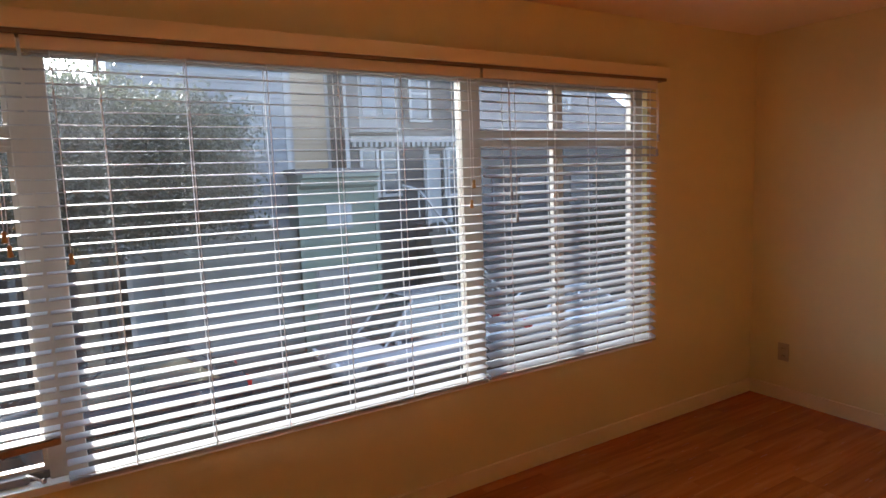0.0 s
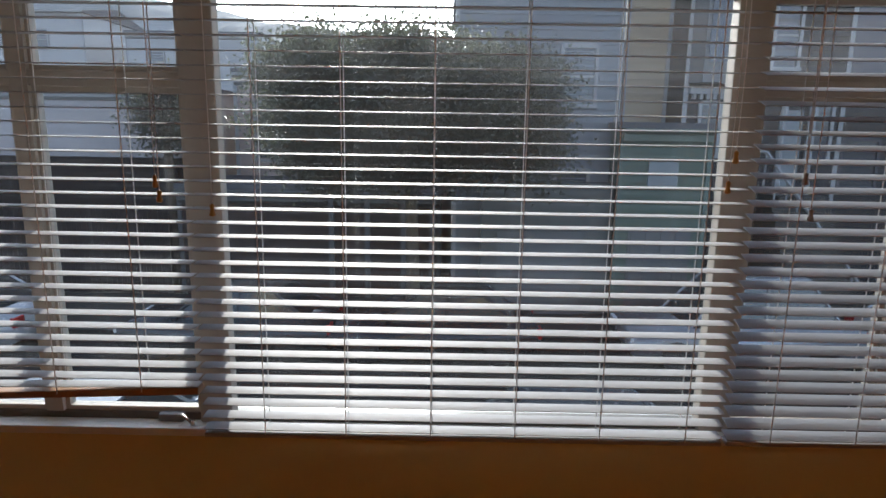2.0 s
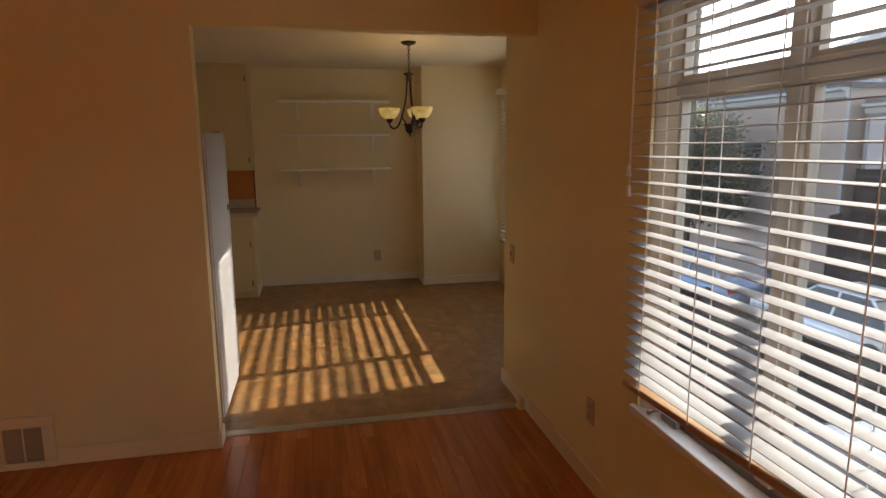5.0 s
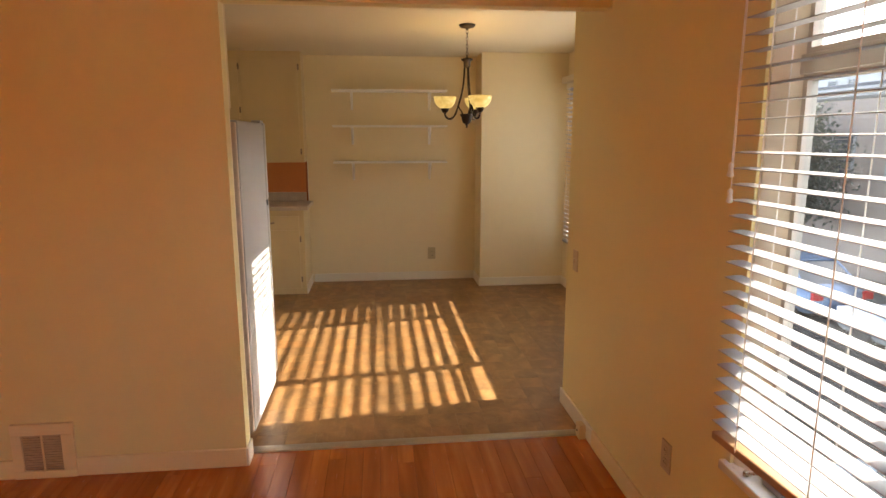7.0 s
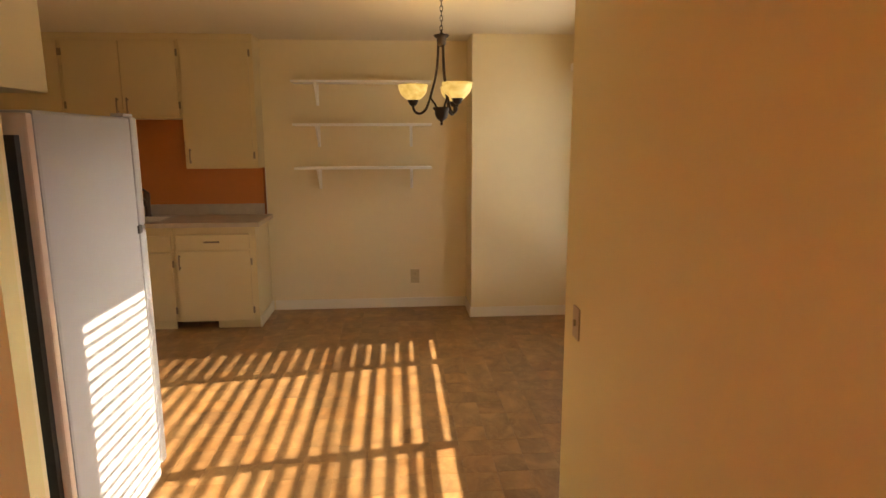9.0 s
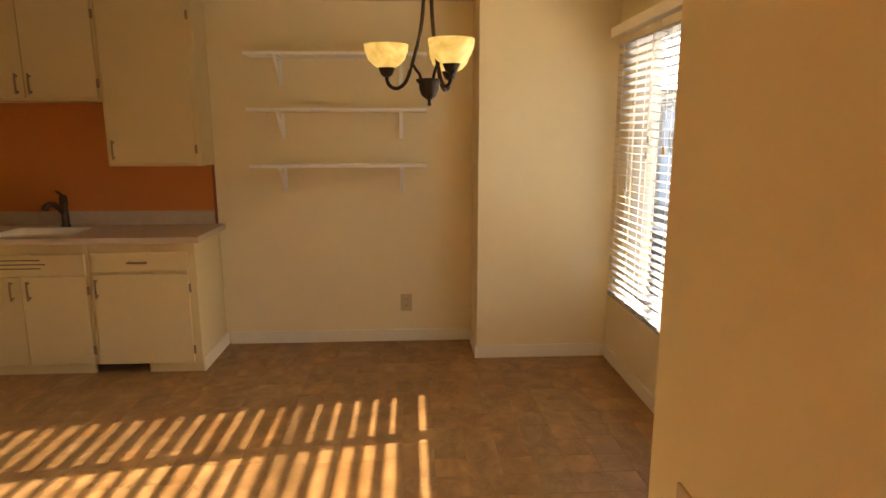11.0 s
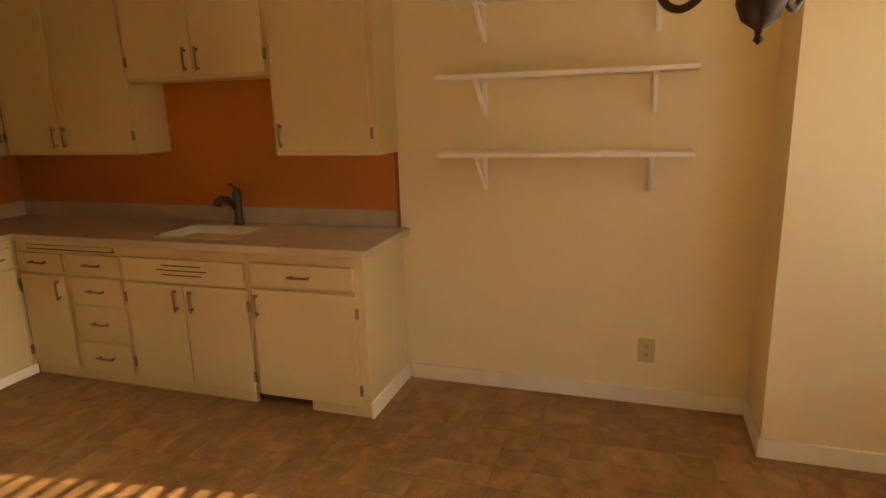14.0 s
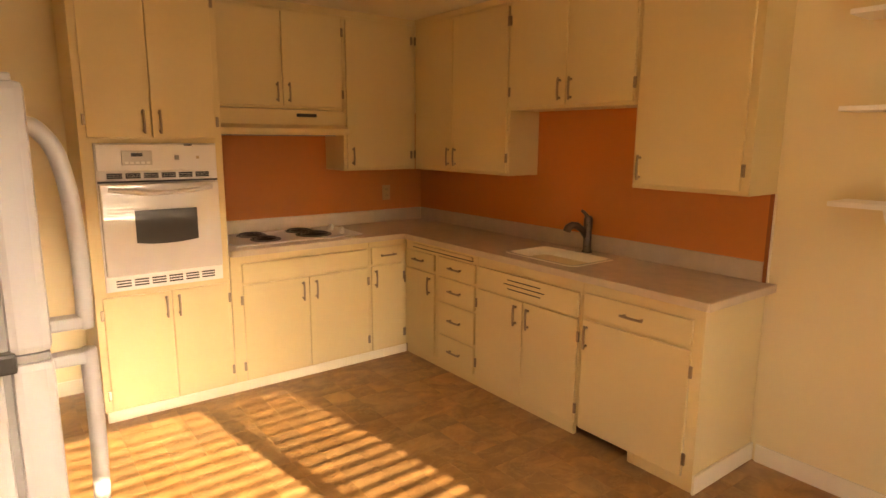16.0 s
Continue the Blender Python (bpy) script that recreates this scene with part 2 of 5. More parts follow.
structure("wall_kitchen_north", wall_with_holes("y", KY1, KY1 + 0.15, COLX - 0.38, NOOKX + 0.12, 0, CEIL, [KWIN]), M_WALL_K, "cream painted kitchen wall round the window", "wall")
structure("wall_column", boxed(KX0, COLX, COLY, KY1, 0, CEIL), M_WALL_K, "cream painted boxed-out wall beside the window", "wall")
structure("wall_kitchen_west", boxed(KX0 - 0.15, KX0, KY0 - 0.15, KY1 + 0.15, 0, CEIL), M_WALL_K, "cream painted kitchen wall with shelves", "wall")
structure("wall_kitchen_south", boxed(KX0, KX1 + 0.12, KY0 - 0.15, KY0, 0, CEIL), M_WALL_K, "cream painted kitchen wall behind the oven", "wall")
structure("ceiling", boxed(LRX0 - 0.06, LRX1 + 0.15, LRY0 - 0.15, LRY1 + 0.15, CEIL, CEIL + 0.12), M_CEIL_LR, "tan painted living room ceiling", "ceiling")
structure("ceiling_kitchen", boxed(KX0 - 0.15, LRX0 - 0.06, KY0 - 0.15, KY1 + 0.15, CEIL, CEIL + 0.12), M_CEIL, "cream painted kitchen ceiling", "ceiling")
floor_lr = structure("floor", boxed(-2.26 + 0.02, LRX1 + 0.15, LRY0 - 0.15, LRY1, -0.15, -0.012), M_GAP, "glossy reddish oak strip floor", "floor")


# ---- skirting ----
def skirting(runs, mat, label, name="baseboard", h=0.09):
    for x0, x1, y0, y1 in runs:
        structure(name, boxed(x0, x1, y0, y1, 0.0, h, bevel=0.004), mat, label, "baseboard")


skirting([(LRX0 + 0.015, LRX1, LRY1 - 0.015, LRY1), (LRX1 - 0.015, LRX1, LRY0, LRY1 - 0.016), (LRX0, LRX0 + 0.015, LRY0, -0.375), (LRX0, LRX0 + 0.015, -0.105, OPEN[0])], M_TRIM_LR, "tan painted wooden skirting board")
skirting([(NOOKX - 0.012, LRX0 + 0.012, LRY1 - 0.013, LRY1), (NOOKX - 0.013, NOOKX, LRY1, KY1), (COLX, NOOKX - 0.013, KY1 - 0.013, KY1), (COLX, COLX + 0.013, COLY, KY1 - 0.014),
          (KX0 + 0.013, COLX + 0.013, COLY - 0.013, COLY), (KX0, KX0 + 0.013, 0.60, COLY), (-3.40, KX1, KY0, KY0 + 0.013), (KX1 - 0.003, LRX0 + 0.012, OPEN[0], OPEN[0] + 0.012)], M_TRIM_K, "cream painted wooden skirting board")

# ---- windows ----
def window(name, base_y, span, z0, z1, posts, mullions, transom, label, jamb=None):
    """A wooden window wall: outer frame, posts, mullions and transoms, with single panes between them."""
    x0, x1 = span
    win = thing(name, ((x0 + x1) / 2, base_y, z0), label, "window", kind="structure")
    f0, f1 = base_y + 0.032, base_y + 0.095
    edge = 0.055
    # The splay is added so that the jamb catches more sky.
    part("window_frame", prism([(x0, f0 - 0.02), (x0 + 0.012, f0 - 0.02), (x0 + 0.085, f0 + 0.03), (x0 + 0.085, f1), (x0, f1)], "z", z0 + 0.012, z1), jamb or M_FRAME, win, "painted splayed jamb")
    part("window_frame", boxed(x1 - 0.06, x1, f0, f1, z0, z1, bevel=0.004), M_FRAME, win)
    part("window_head", boxed(x0 + 0.085, x1 - 0.06, f0, f1, z1 - edge, z1, bevel=0.004), M_FRAME, win)
    part("bottom_rail", boxed(x0 + 0.085, x1 - 0.06, f0 + 0.012, f1, z0 + 0.012, z0 + 0.040, bevel=0.004), M_SASH, win, "dark weathered bottom rail")
    cuts = [(x0, x0 + 0.085)] + posts + [(x1 - 0.06, x1)]
    for a, b in posts:
        part("post", boxed(a, b, f0 - 0.006, f0 + 0.05, z0 + 0.012, z1 - edge, bevel=0.005), M_FRAME, win)
    for n, (left, right) in enumerate(zip(cuts, cuts[1:])):
        a, b = left[1], right[0]
        mine = [m for m in mullions if a < m[0] < b]
        stops = [a] + [v for m in mine for v in m] + [b]
        for m in mine:
            part("mullion", boxed(m[0], m[1], f0 + 0.004, f1 - 0.004, z0 + 0.040, z1 - edge, bevel=0.003), M_FRAME, win)
        for p, q in zip(stops[::2], stops[1::2]):
            levels = [z0 + 0.040, z1 - edge]
            if mine:
                levels = [z0 + 0.040, transom[0], transom[1], z1 - edge]
                part("transom", boxed(p, q, f0 + 0.006, f1 - 0.006, transom[0], transom[1], bevel=0.003), M_FRAME, win)
            for u, v in zip(levels[::2], levels[1::2]):
                if mine:
                    e = 0.016
                    for bx in ((p, p + e, u, v), (q - e, q, u, v), (p + e, q - e, u, u + e), (p + e, q - e, v - e, v)):
                        part("sash_bar", boxed(bx[0], bx[1], f0 + 0.02, f1 - 0.012, bx[2], bx[3]), M_FRAME, win)
                pane = part("pane", boxed(p, q, f0 + 0.032, f0 + 0.036, u, v), M_GLASS, win)
                pane.visible_shadow = False
    part("window_sill", boxed(x0 - 0.03, x1 + 0.03, base_y - 0.02, base_y + 0.16, z0 - 0.018, z0 + 0.012, bevel=0.005), M_SILL, win, "glossy pale painted sill")
    part("outer_sill", boxed(x0 - 0.05, x1 + 0.05, base_y + 0.151, base_y + 0.25, z0 - 0.05, z0 - 0.02, bevel=0.005), M_FRAME, win)
    return win


M_SILL = material("pale sill paint", (0.82, 0.82, 0.78), 0.3, vary=0.08, grain=10)
window_lr = window("window_1", LRY1, WIN[:2], WIN[2], WIN[3], [(0.165, 0.28), (1.912, 2.02)], [(-0.385, -0.325), (2.515, 2.55)], (1.697, 1.747), "wide living room window with pale frame, posts and transoms", M_JAMB_LIT)
window_k = window("window_2", KY1, KWIN[:2], KWIN[2], KWIN[3], [(-4.70, -4.61), (-3.52, -3.44)], [], (1.702, 1.757), "wide kitchen window with pale painted frame")


def crank(x, turn):
    """A casement operator: a grey housing with a folded chrome handle."""
    op = thing("window_crank", (x, LRY1 + 0.02, WIN[2] + 0.012), "chrome casement crank folded down on the sill", "window crank", group="casement cranks")
    z = WIN[2] + 0.012
    part("housing", boxed(x - 0.045, x + 0.045, LRY1 + 0.022, LRY1 + 0.06, z, z + 0.03, bevel=0.008), M_GREY, op)
    s = turn
    part("handle", tube([(x + s * 0.03, LRY1 + 0.024, z + 0.028), (x + s * 0.045, LRY1 + 0.012, z + 0.034), (x + s * 0.07, LRY1 + 0.004, z + 0.02), (x + s * 0.085, LRY1 + 0.001, z + 0.006)], 0.005), M_CHROME, op, smooth=True)
    part("knob", lathe([(0.001, 0), (0.008, 0.004), (0.008, 0.016), (0.001, 0.02)], (x + s * 0.087, LRY1 + 0.001, z), 10), M_CHROME, op, smooth=True)


crank(-0.80, -1)
crank(0.06, 1)


# ---- venetian blinds ----
def slat_mesh(length, tilt, mat):
    """A crowned slat, five centimetres deep, turned by tilt degrees (room edge down)."""
    bm = bmesh.new()
    prof = [(-0.025, 0.0), (-0.0125, 0.0009), (0, 0.0013), (0.0125, 0.0009), (0.025, 0.0)]
    prof = prof + [(y, z - 0.0024) for y, z in reversed(prof)]
    c, s = math.cos(radians(tilt)), math.sin(radians(tilt))
    prof = [(y * c - z * s, y * s + z * c) for y, z in prof]
    lo = [bm.verts.new((-length / 2, y, z)) for y, z in prof]
    hi = [bm.verts.new((length / 2, y, z)) for y, z in prof]
    n = len(prof)
    for k in range(n):
        bm.faces.new((lo[k], lo[(k + 1) % n], hi[(k + 1) % n], hi[k]))
    bm.faces.new(lo), bm.faces.new(hi)
    bmesh.ops.recalc_face_normals(bm, faces=bm.faces)
    return mesh_of(bm, "slat", mat)


def blind(x0, x1, y, z0, z1, tilt, cords, label, rail=None, pull=None, mat=None, pitch=0.0432, lift=0.0):
    b = thing("venetian_blind", ((x0 + x1) / 2, y, z0), label, "blind", group="white venetian blinds")
    part("headrail", boxed(x0, x1, y - 0.026, y + 0.028, z1 - 0.05, z1 - 0.006, bevel=0.003), M_RAIL, b, "cream metal headrail")
    foot = boxed(x0, x1, y - 0.023, y + 0.023, z0, z0 + (0.024 if rail else 0.016), bevel=0.005)
    for v in foot.verts:
        v.co.z += lift * (v.co.x - x0) / (x1 - x0)
    part("bottom_rail", foot, rail or M_SLAT, b)
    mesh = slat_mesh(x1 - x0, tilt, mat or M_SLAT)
    rng = random.Random(int(x0 * 100))
    n = int((z1 - 0.06 - z0 - 0.02) / pitch)
    top = z1 - 0.062
    step = min(pitch, (top - z0 - 0.03) / n)
    for k in range(n + 1):
        z = top - k * step
        s = new("slat", mesh)
        s.parent = b
        # where one end of the foot hangs higher, the lowest slats lie on it there
        up = max(0.0, z0 + lift + 0.03 + 0.007 * (n - k) - z)
        s.location = (rng.uniform(-0.0015, 0.0015), rng.uniform(-0.001, 0.001), z + up / 2 - z0)
        s.rotation_euler = (radians(rng.uniform(-1.2, 1.2)), radians(rng.uniform(-0.06, 0.06)) - math.atan(up / (x1 - x0)), 0)
    for x in cords:
        for dy in (-0.0275, 0.0275):
            part("ladder_cord", tube([(x, y + dy, z0 + 0.016 + lift * (x - x0) / (x1 - x0)), (x, y + dy, z1 - 0.05)], 0.0019, 5), M_CORD, b)
    for x, z, colour in pull or ():
        part("pull_cord", tube([(x, y - 0.034, z), (x + 0.002, y - 0.034, (z + z1) / 2), (x, y - 0.03, z1 - 0.05)], 0.0016, 5), M_CORD, b)
        part("tassel", lathe([(0.002, 0.0), (0.008, -0.006), (0.006, -0.018), (0.010, -0.036), (0.003, -0.04)], (x, y - 0.036, z), 10), colour, b, "small turned cord tassel", smooth=True)
    return b


BLY = LRY1 - 0.070
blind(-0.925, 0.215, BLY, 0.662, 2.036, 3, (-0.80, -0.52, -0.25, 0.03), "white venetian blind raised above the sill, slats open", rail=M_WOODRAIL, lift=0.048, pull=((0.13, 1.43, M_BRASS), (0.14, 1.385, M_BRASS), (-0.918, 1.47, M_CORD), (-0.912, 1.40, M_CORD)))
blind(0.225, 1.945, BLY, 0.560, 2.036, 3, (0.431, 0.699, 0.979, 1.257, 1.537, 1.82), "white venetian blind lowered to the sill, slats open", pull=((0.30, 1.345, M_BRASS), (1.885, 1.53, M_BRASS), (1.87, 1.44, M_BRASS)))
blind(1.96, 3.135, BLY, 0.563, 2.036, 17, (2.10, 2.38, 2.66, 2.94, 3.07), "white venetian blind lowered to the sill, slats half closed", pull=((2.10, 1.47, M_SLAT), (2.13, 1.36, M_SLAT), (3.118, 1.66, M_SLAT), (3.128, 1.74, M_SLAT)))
part("valance", boxed(-1.0, 3.215, BLY - 0.045, LRY1, 2.046, 2.105, bevel=0.004), M_TRIM_LR, window_lr, "tan painted valance board")
# Dark strip added as the shadow cast under the valance board.
part("valance_rail", boxed(-0.98, 3.195, BLY - 0.035, BLY + 0.03, 2.030, 2.0455), M_VALANCE_SHADE, window_lr, "dark strip standing in for the shadow under the valance")
KBY = 3.178
blind(-5.25, -4.66, KBY, 0.512, 2.065, -14, (-5.15, -4.94, -4.73), "white venetian blind over the kitchen window, slats half closed", mat=M_SLAT_BRIGHT, pull=((-4.70, 1.5, M_SLAT), (-4.72, 1.42, M_SLAT)))
blind(-4.645, -3.485, KBY, 0.513, 2.065, 1.5, (-4.45, -4.16, -3.87, -3.58), "wide white venetian blind over the kitchen window, slats open", mat=M_SLAT_BRIGHT, pull=((-4.5, 1.45, M_BRASS),))
blind(-3.475, -2.76, KBY, 0.533, 2.065, 1.5, (-3.32, -3.1, -2.88), "narrow white venetian blind raised off the sill, slats open", mat=M_SLAT_BRIGHT)
part("valance", boxed(-5.34, -2.72, KBY - 0.05, KY1, 2.072, 2.13, bevel=0.004), M_TRIM_K, window_k, "cream painted valance board")


# ---- kitchen cabinets ----
WX, SY = -5.38, -1.69
WUX, SUY = -5.64, -1.96


def fbox(run, face, a0, a1, d0, d1, z0, z1, bevel=0.0):
    """A box on a cabinet front: a along the run, d out from the face."""
    if run == "W":
        return boxed(face + d0, face + d1, a0, a1, z0, z1, bevel=bevel)
    return boxed(a0, a1, face + d0, face + d1, z0, z1, bevel=bevel)


def fpoint(run, face, a, d, z):
    return (face + d, a, z) if run == "W" else (a, face + d, z)


def pull(run, face, a, z, parent, upright=True, size=0.113):
    """A slim bar pull on two round feet."""
    h = size / 2
    def at(u, d):
        return fpoint(run, face, a, d, z + u * h) if upright else fpoint(run, face, a + u * h, d, z)

    bar = part("handle", tube([at(u, 0.040 + 0.004 * (1 - u * u)) for u in (-1.08, -1, -0.6, 0, 0.6, 1, 1.08)], 0.0066, 8), M_STEEL, parent, "aged metal bar handle", smooth=True)
    for u in (-0.84, 0.84):
        part("foot", tube([at(u, 0.0185), at(u, 0.022), at(u, 0.03), at(u, 0.044)], 0.0075, 8, 0.8), M_STEEL, bar, smooth=True)
    return bar


def hinge(run, face, a, z, parent):
    h = part("hinge", fbox(run, face, a - 0.008, a + 0.008, 0.014, 0.024, z - 0.028, z + 0.028, bevel=0.003), M_STEEL, parent, "small dark metal hinge")
    return h


def door(run, face, a0, a1, z0, z1, parent, handle=None, hinge_at=None, low=False):
    """A plain slab door with softened edges; handle: where along the run; low: handle at the bottom end."""
    d = part("door", fbox(run, face, a0, a1, 0.001, 0.019, z0, z1, bevel=0.005), M_CAB, parent)
    if handle is not None:
        pull(run, face, handle, (z0 + 0.085 if low else z1 - 0.085), d)
    if hinge_at is not None:
        hinge(run, face, hinge_at, z0 + 0.09, d)
        hinge(run, face, hinge_at, z1 - 0.09, d)
    return d


def drawer(run, face, a0, a1, z0, z1, parent, handle=True):
    d = part("drawer_front", fbox(run, face, a0, a1, 0.001, 0.019, z0, z1, bevel=0.005), M_CAB, parent)
    if handle:
        pull(run, face, (a0 + a1) / 2, (z0 + z1) / 2, d, upright=False)
    return d


def carcass(run, face, a0, a1, depth, z0, z1, label, category="cabinet", group="kitchen cabinets"):
    base = fpoint(run, face, (a0 + a1) / 2, -depth / 2, z0)
    c = thing("kitchen_cabinet", base, label, category, group)
    part("body", fbox(run, face, a0, a1, -depth, 0, z0, z1, bevel=0.003), M_CAB, c)
    return c


def cabinets_west():
    D = 0.515
    c = carcass("W", WX, -1.69, -1.31, D, 0.06, 0.848, "cream painted corner base cabinet with a door and a drawer")
    door("W", WX, -1.675, -1.335, 0.072, 0.645, c, handle=-1.38, hinge_at=-1.683)
    drawer("W", WX, -1.675, -1.335, 0.665, 0.775, c)
    c = carcass("W", WX, -1.309, -0.901, D, 0.06, 0.848, "cream painted base cabinet with four drawers")
    for z0, z1 in ((0.072, 0.25), (0.268, 0.475), (0.49, 0.645), (0.662, 0.78)):
        drawer("W", WX, -1.285, -0.915, z0, z1, c)
    part("bread_board", fbox("W", WX, -1.60, -0.95, 0.0, 0.012, 0.802, 0.822), M_CAB, c, "pull-out board edge under the counter")
    part("board_gap", fbox("W", WX, -1.60, -0.95, 0.0, 0.006, 0.794, 0.8015), M_SLOT, c, "dark slot")
    c = carcass("W", WX, -0.90, -0.081, D, 0.06, 0.848, "cream painted sink base cabinet with two doors and slotted panel")
    door("W", WX, -0.885, -0.497, 0.072, 0.642, c, handle=-0.545, hinge_at=-0.893)
    door("W", WX, -0.492, -0.098, 0.072, 0.642, c, handle=-0.445, hinge_at=-0.09)
    p = drawer("W", WX, -0.885, -0.098, 0.652, 0.782, c, handle=False)
    for k, (s0, s1) in enumerate(((-0.62, -0.36), (-0.65, -0.33), (-0.62, -0.36))):
        part("slot", fbox("W", WX, s0, s1, 0.016, 0.0205, 0.745 - 0.026 * k, 0.751 - 0.026 * k), M_SLOT, p, "dark vent slot")
    c = carcass("W", WX, -0.08, 0.57, D, 0.06, 0.848, "cream painted end base cabinet with a door and a wide drawer")
    door("W", WX, -0.062, 0.522, 0.066, 0.652, c, handle=-0.035, hinge_at=0.532)
    drawer("W", WX, -0.062, 0.522, 0.67, 0.79, c)
    # plinth, with an open heater slot
    for a, b in ((-1.69, -0.11), (0.23, 0.572)):
        structure("plinth", fbox("W", WX, a, b, -0.03, -0.004, 0.0, 0.059, bevel=0.003), M_CAB, "cream painted cabinet plinth", "plinth")
    structure("plinth_recess", fbox("W", WX, -0.11, 0.23, -0.2, -0.19, 0.0, 0.059), M_SLOT, "dark opening under the end cabinet", "plinth")
    structure("baseboard", boxed(KX0, WX + 0.006, 0.5725, 0.585, 0.0, 0.09, bevel=0.004), M_TRIM_K, "cream painted wooden skirting board", "baseboard")
    U = 0.26
    c = carcass("W", WUX, -1.955, -0.93, U, 1.315, 2.345, "cream painted two-door wall cabinet in the corner")
    door("W", WUX, -1.925, -1.487, 1.335, 2.325, c, handle=-1.52, hinge_at=-1.935, low=True)
    door("W", WUX, -1.482, -0.945, 1.335, 2.325, c, handle=-1.445, hinge_at=-0.938, low=True)
    c = carcass("W", WUX, -0.929, -0.021, U, 1.715, 2.345, "cream painted short wall cabinet above the sink")
    door("W", WUX, -0.915, -0.478, 1.732, 2.325, c, handle=-0.515, hinge_at=-0.921, low=True)
    door("W", WUX, -0.472, -0.035, 1.732, 2.325, c, handle=-0.435, hinge_at=-0.028, low=True)
    c = carcass("W", WUX, -0.02, 0.57, U, 1.305, 2.345, "cream painted tall wall cabinet beside the shelves")
    door("W", WUX, -0.002, 0.535, 1.325, 2.325, c, handle=0.03, hinge_at=0.545, low=True)
    structure("trim_cabinet_top", boxed(KX0, WUX + 0.004, -1.955, 0.572, 2.345, CEIL), M_CAB, "cream painted filler strip above the cabinets", "trim")


def cabinets_south():
    D = 0.55
    c = carcass("S", SY, -5.068, -4.13, D, 0.06, 0.848, "cream painted base cabinet under the cooktop")
    door("S", SY, -5.045, -4.622, 0.072, 0.668, c, handle=-4.665, hinge_at=-5.055)
    door("S", SY, -4.617, -4.195, 0.072, 0.668, c, handle=-4.575, hinge_at=-4.185)
    drawer("S", SY, -5.045, -4.195, 0.682, 0.80, c, handle=False)
    c = carcass("S", SY, -5.38, -5.069, D, 0.06, 0.848, "cream painted narrow base cabinet in the corner")
    door("S", SY, -5.335, -5.082, 0.072, 0.675, c, handle=-5.11, hinge_at=-5.345)
    drawer("S", SY, -5.335, -5.082, 0.69, 0.805, c)
    structure("plinth", fbox("S", SY, -5.375, -3.43, -0.02, 0.004, 0.0, 0.059, bevel=0.003), M_TRIM_K, "cream painted cabinet plinth", "plinth")
    c = carcass("S", SY, -4.125, -3.42, D, 0.06, CEIL - 0.004, "cream painted tall cabinet housing the wall oven", "oven cabinet")
    door("S", SY, -4.105, -3.797, 0.072, 0.70, c, handle=-3.83, hinge_at=-4.113)
    door("S", SY, -3.79, -3.455, 0.072, 0.70, c, handle=-3.765, hinge_at=-3.447)
    door("S", SY, -4.09, -3.763, 1.535, 2.35, c, handle=-3.80, hinge_at=-4.10, low=True)
    door("S", SY, -3.757, -3.455, 1.535, 2.35, c, handle=-3.72, hinge_at=-3.447, low=True)
    U = 0.285
    c = carcass("S", SUY, -5.04, -4.128, U, 1.725, 2.345, "cream painted wall cabinet above the range hood")
    door("S", SUY, -5.025, -4.607, 1.742, 2.325, c, handle=-4.645, hinge_at=-5.032, low=True)
    door("S", SUY, -4.602, -4.165, 1.742, 2.325, c, handle=-4.565, low=True)
    c = carcass("S", SUY, -5.64, -5.041, U, 1.315, 2.345, "cream painted narrow wall cabinet beside the hood")
    door("S", SUY, -5.585, -5.06, 1.332, 2.325, c, handle=-5.10, hinge_at=-5.593, low=True)
    structure("trim_cabinet_top", boxed(-5.636, -4.128, KY0, SUY + 0.004, 2.345, CEIL), M_CAB, "cream painted filler strip above the cabinets", "trim")


cabinets_west()
cabinets_south()


# ---- kitchen counter, splash and sink ----
counter = thing("countertop", (-5.6, -0.8, 0.848), "beige speckled laminate countertop in an L shape", "countertop")
SX0, SX1, SNK0, SNK1 = -5.75, -5.43, -0.70, -0.20
CT0, CT1 = 0.853, 0.889
top = bmesh.new()
for b in ((KX0, SX0, -2.25, 0.603), (SX1, -5.335, -1.645, 0.603), (SX0, SX1, -2.25, SNK0), (SX0, SX1, SNK1, 0.603), (SX1, -4.127, -2.25, -1.645)):
    box(top, b[0], b[1], b[2], b[3], CT0, CT1)
bmesh.ops.remove_doubles(top, verts=top.verts, dist=1e-4)
part("worktop", top, M_COUNTER, counter)
part("front_edge", boxed(-5.335, -5.322, -1.632, 0.603, CT0 - 0.001, CT1 + 0.001, bevel=0.004), M_COUNTER_UP, counter, "pale laminate edge")
part("front_edge", boxed(-5.335, -4.127, -1.645, -1.632, CT0 - 0.001, CT1 + 0.001, bevel=0.004), M_COUNTER_UP, counter, "pale laminate edge")
part("end_edge", boxed(KX0, -5.322, 0.6035, 0.615, CT0 - 0.001, CT1 + 0.001, bevel=0.004), M_COUNTER_UP, counter, "pale laminate edge")
part("upstand", boxed(KX0, KX0 + 0.02, -2.23, 0.548, CT1 + 0.001, 0.985, bevel=0.004), M_COUNTER_UP, counter, "pale speckled upstand")
part("upstand", boxed(KX0 + 0.021, -4.127, KY0, KY0 + 0.02, CT1 + 0.001, 0.985, bevel=0.004), M_COUNTER_UP, counter, "pale speckled upstand")

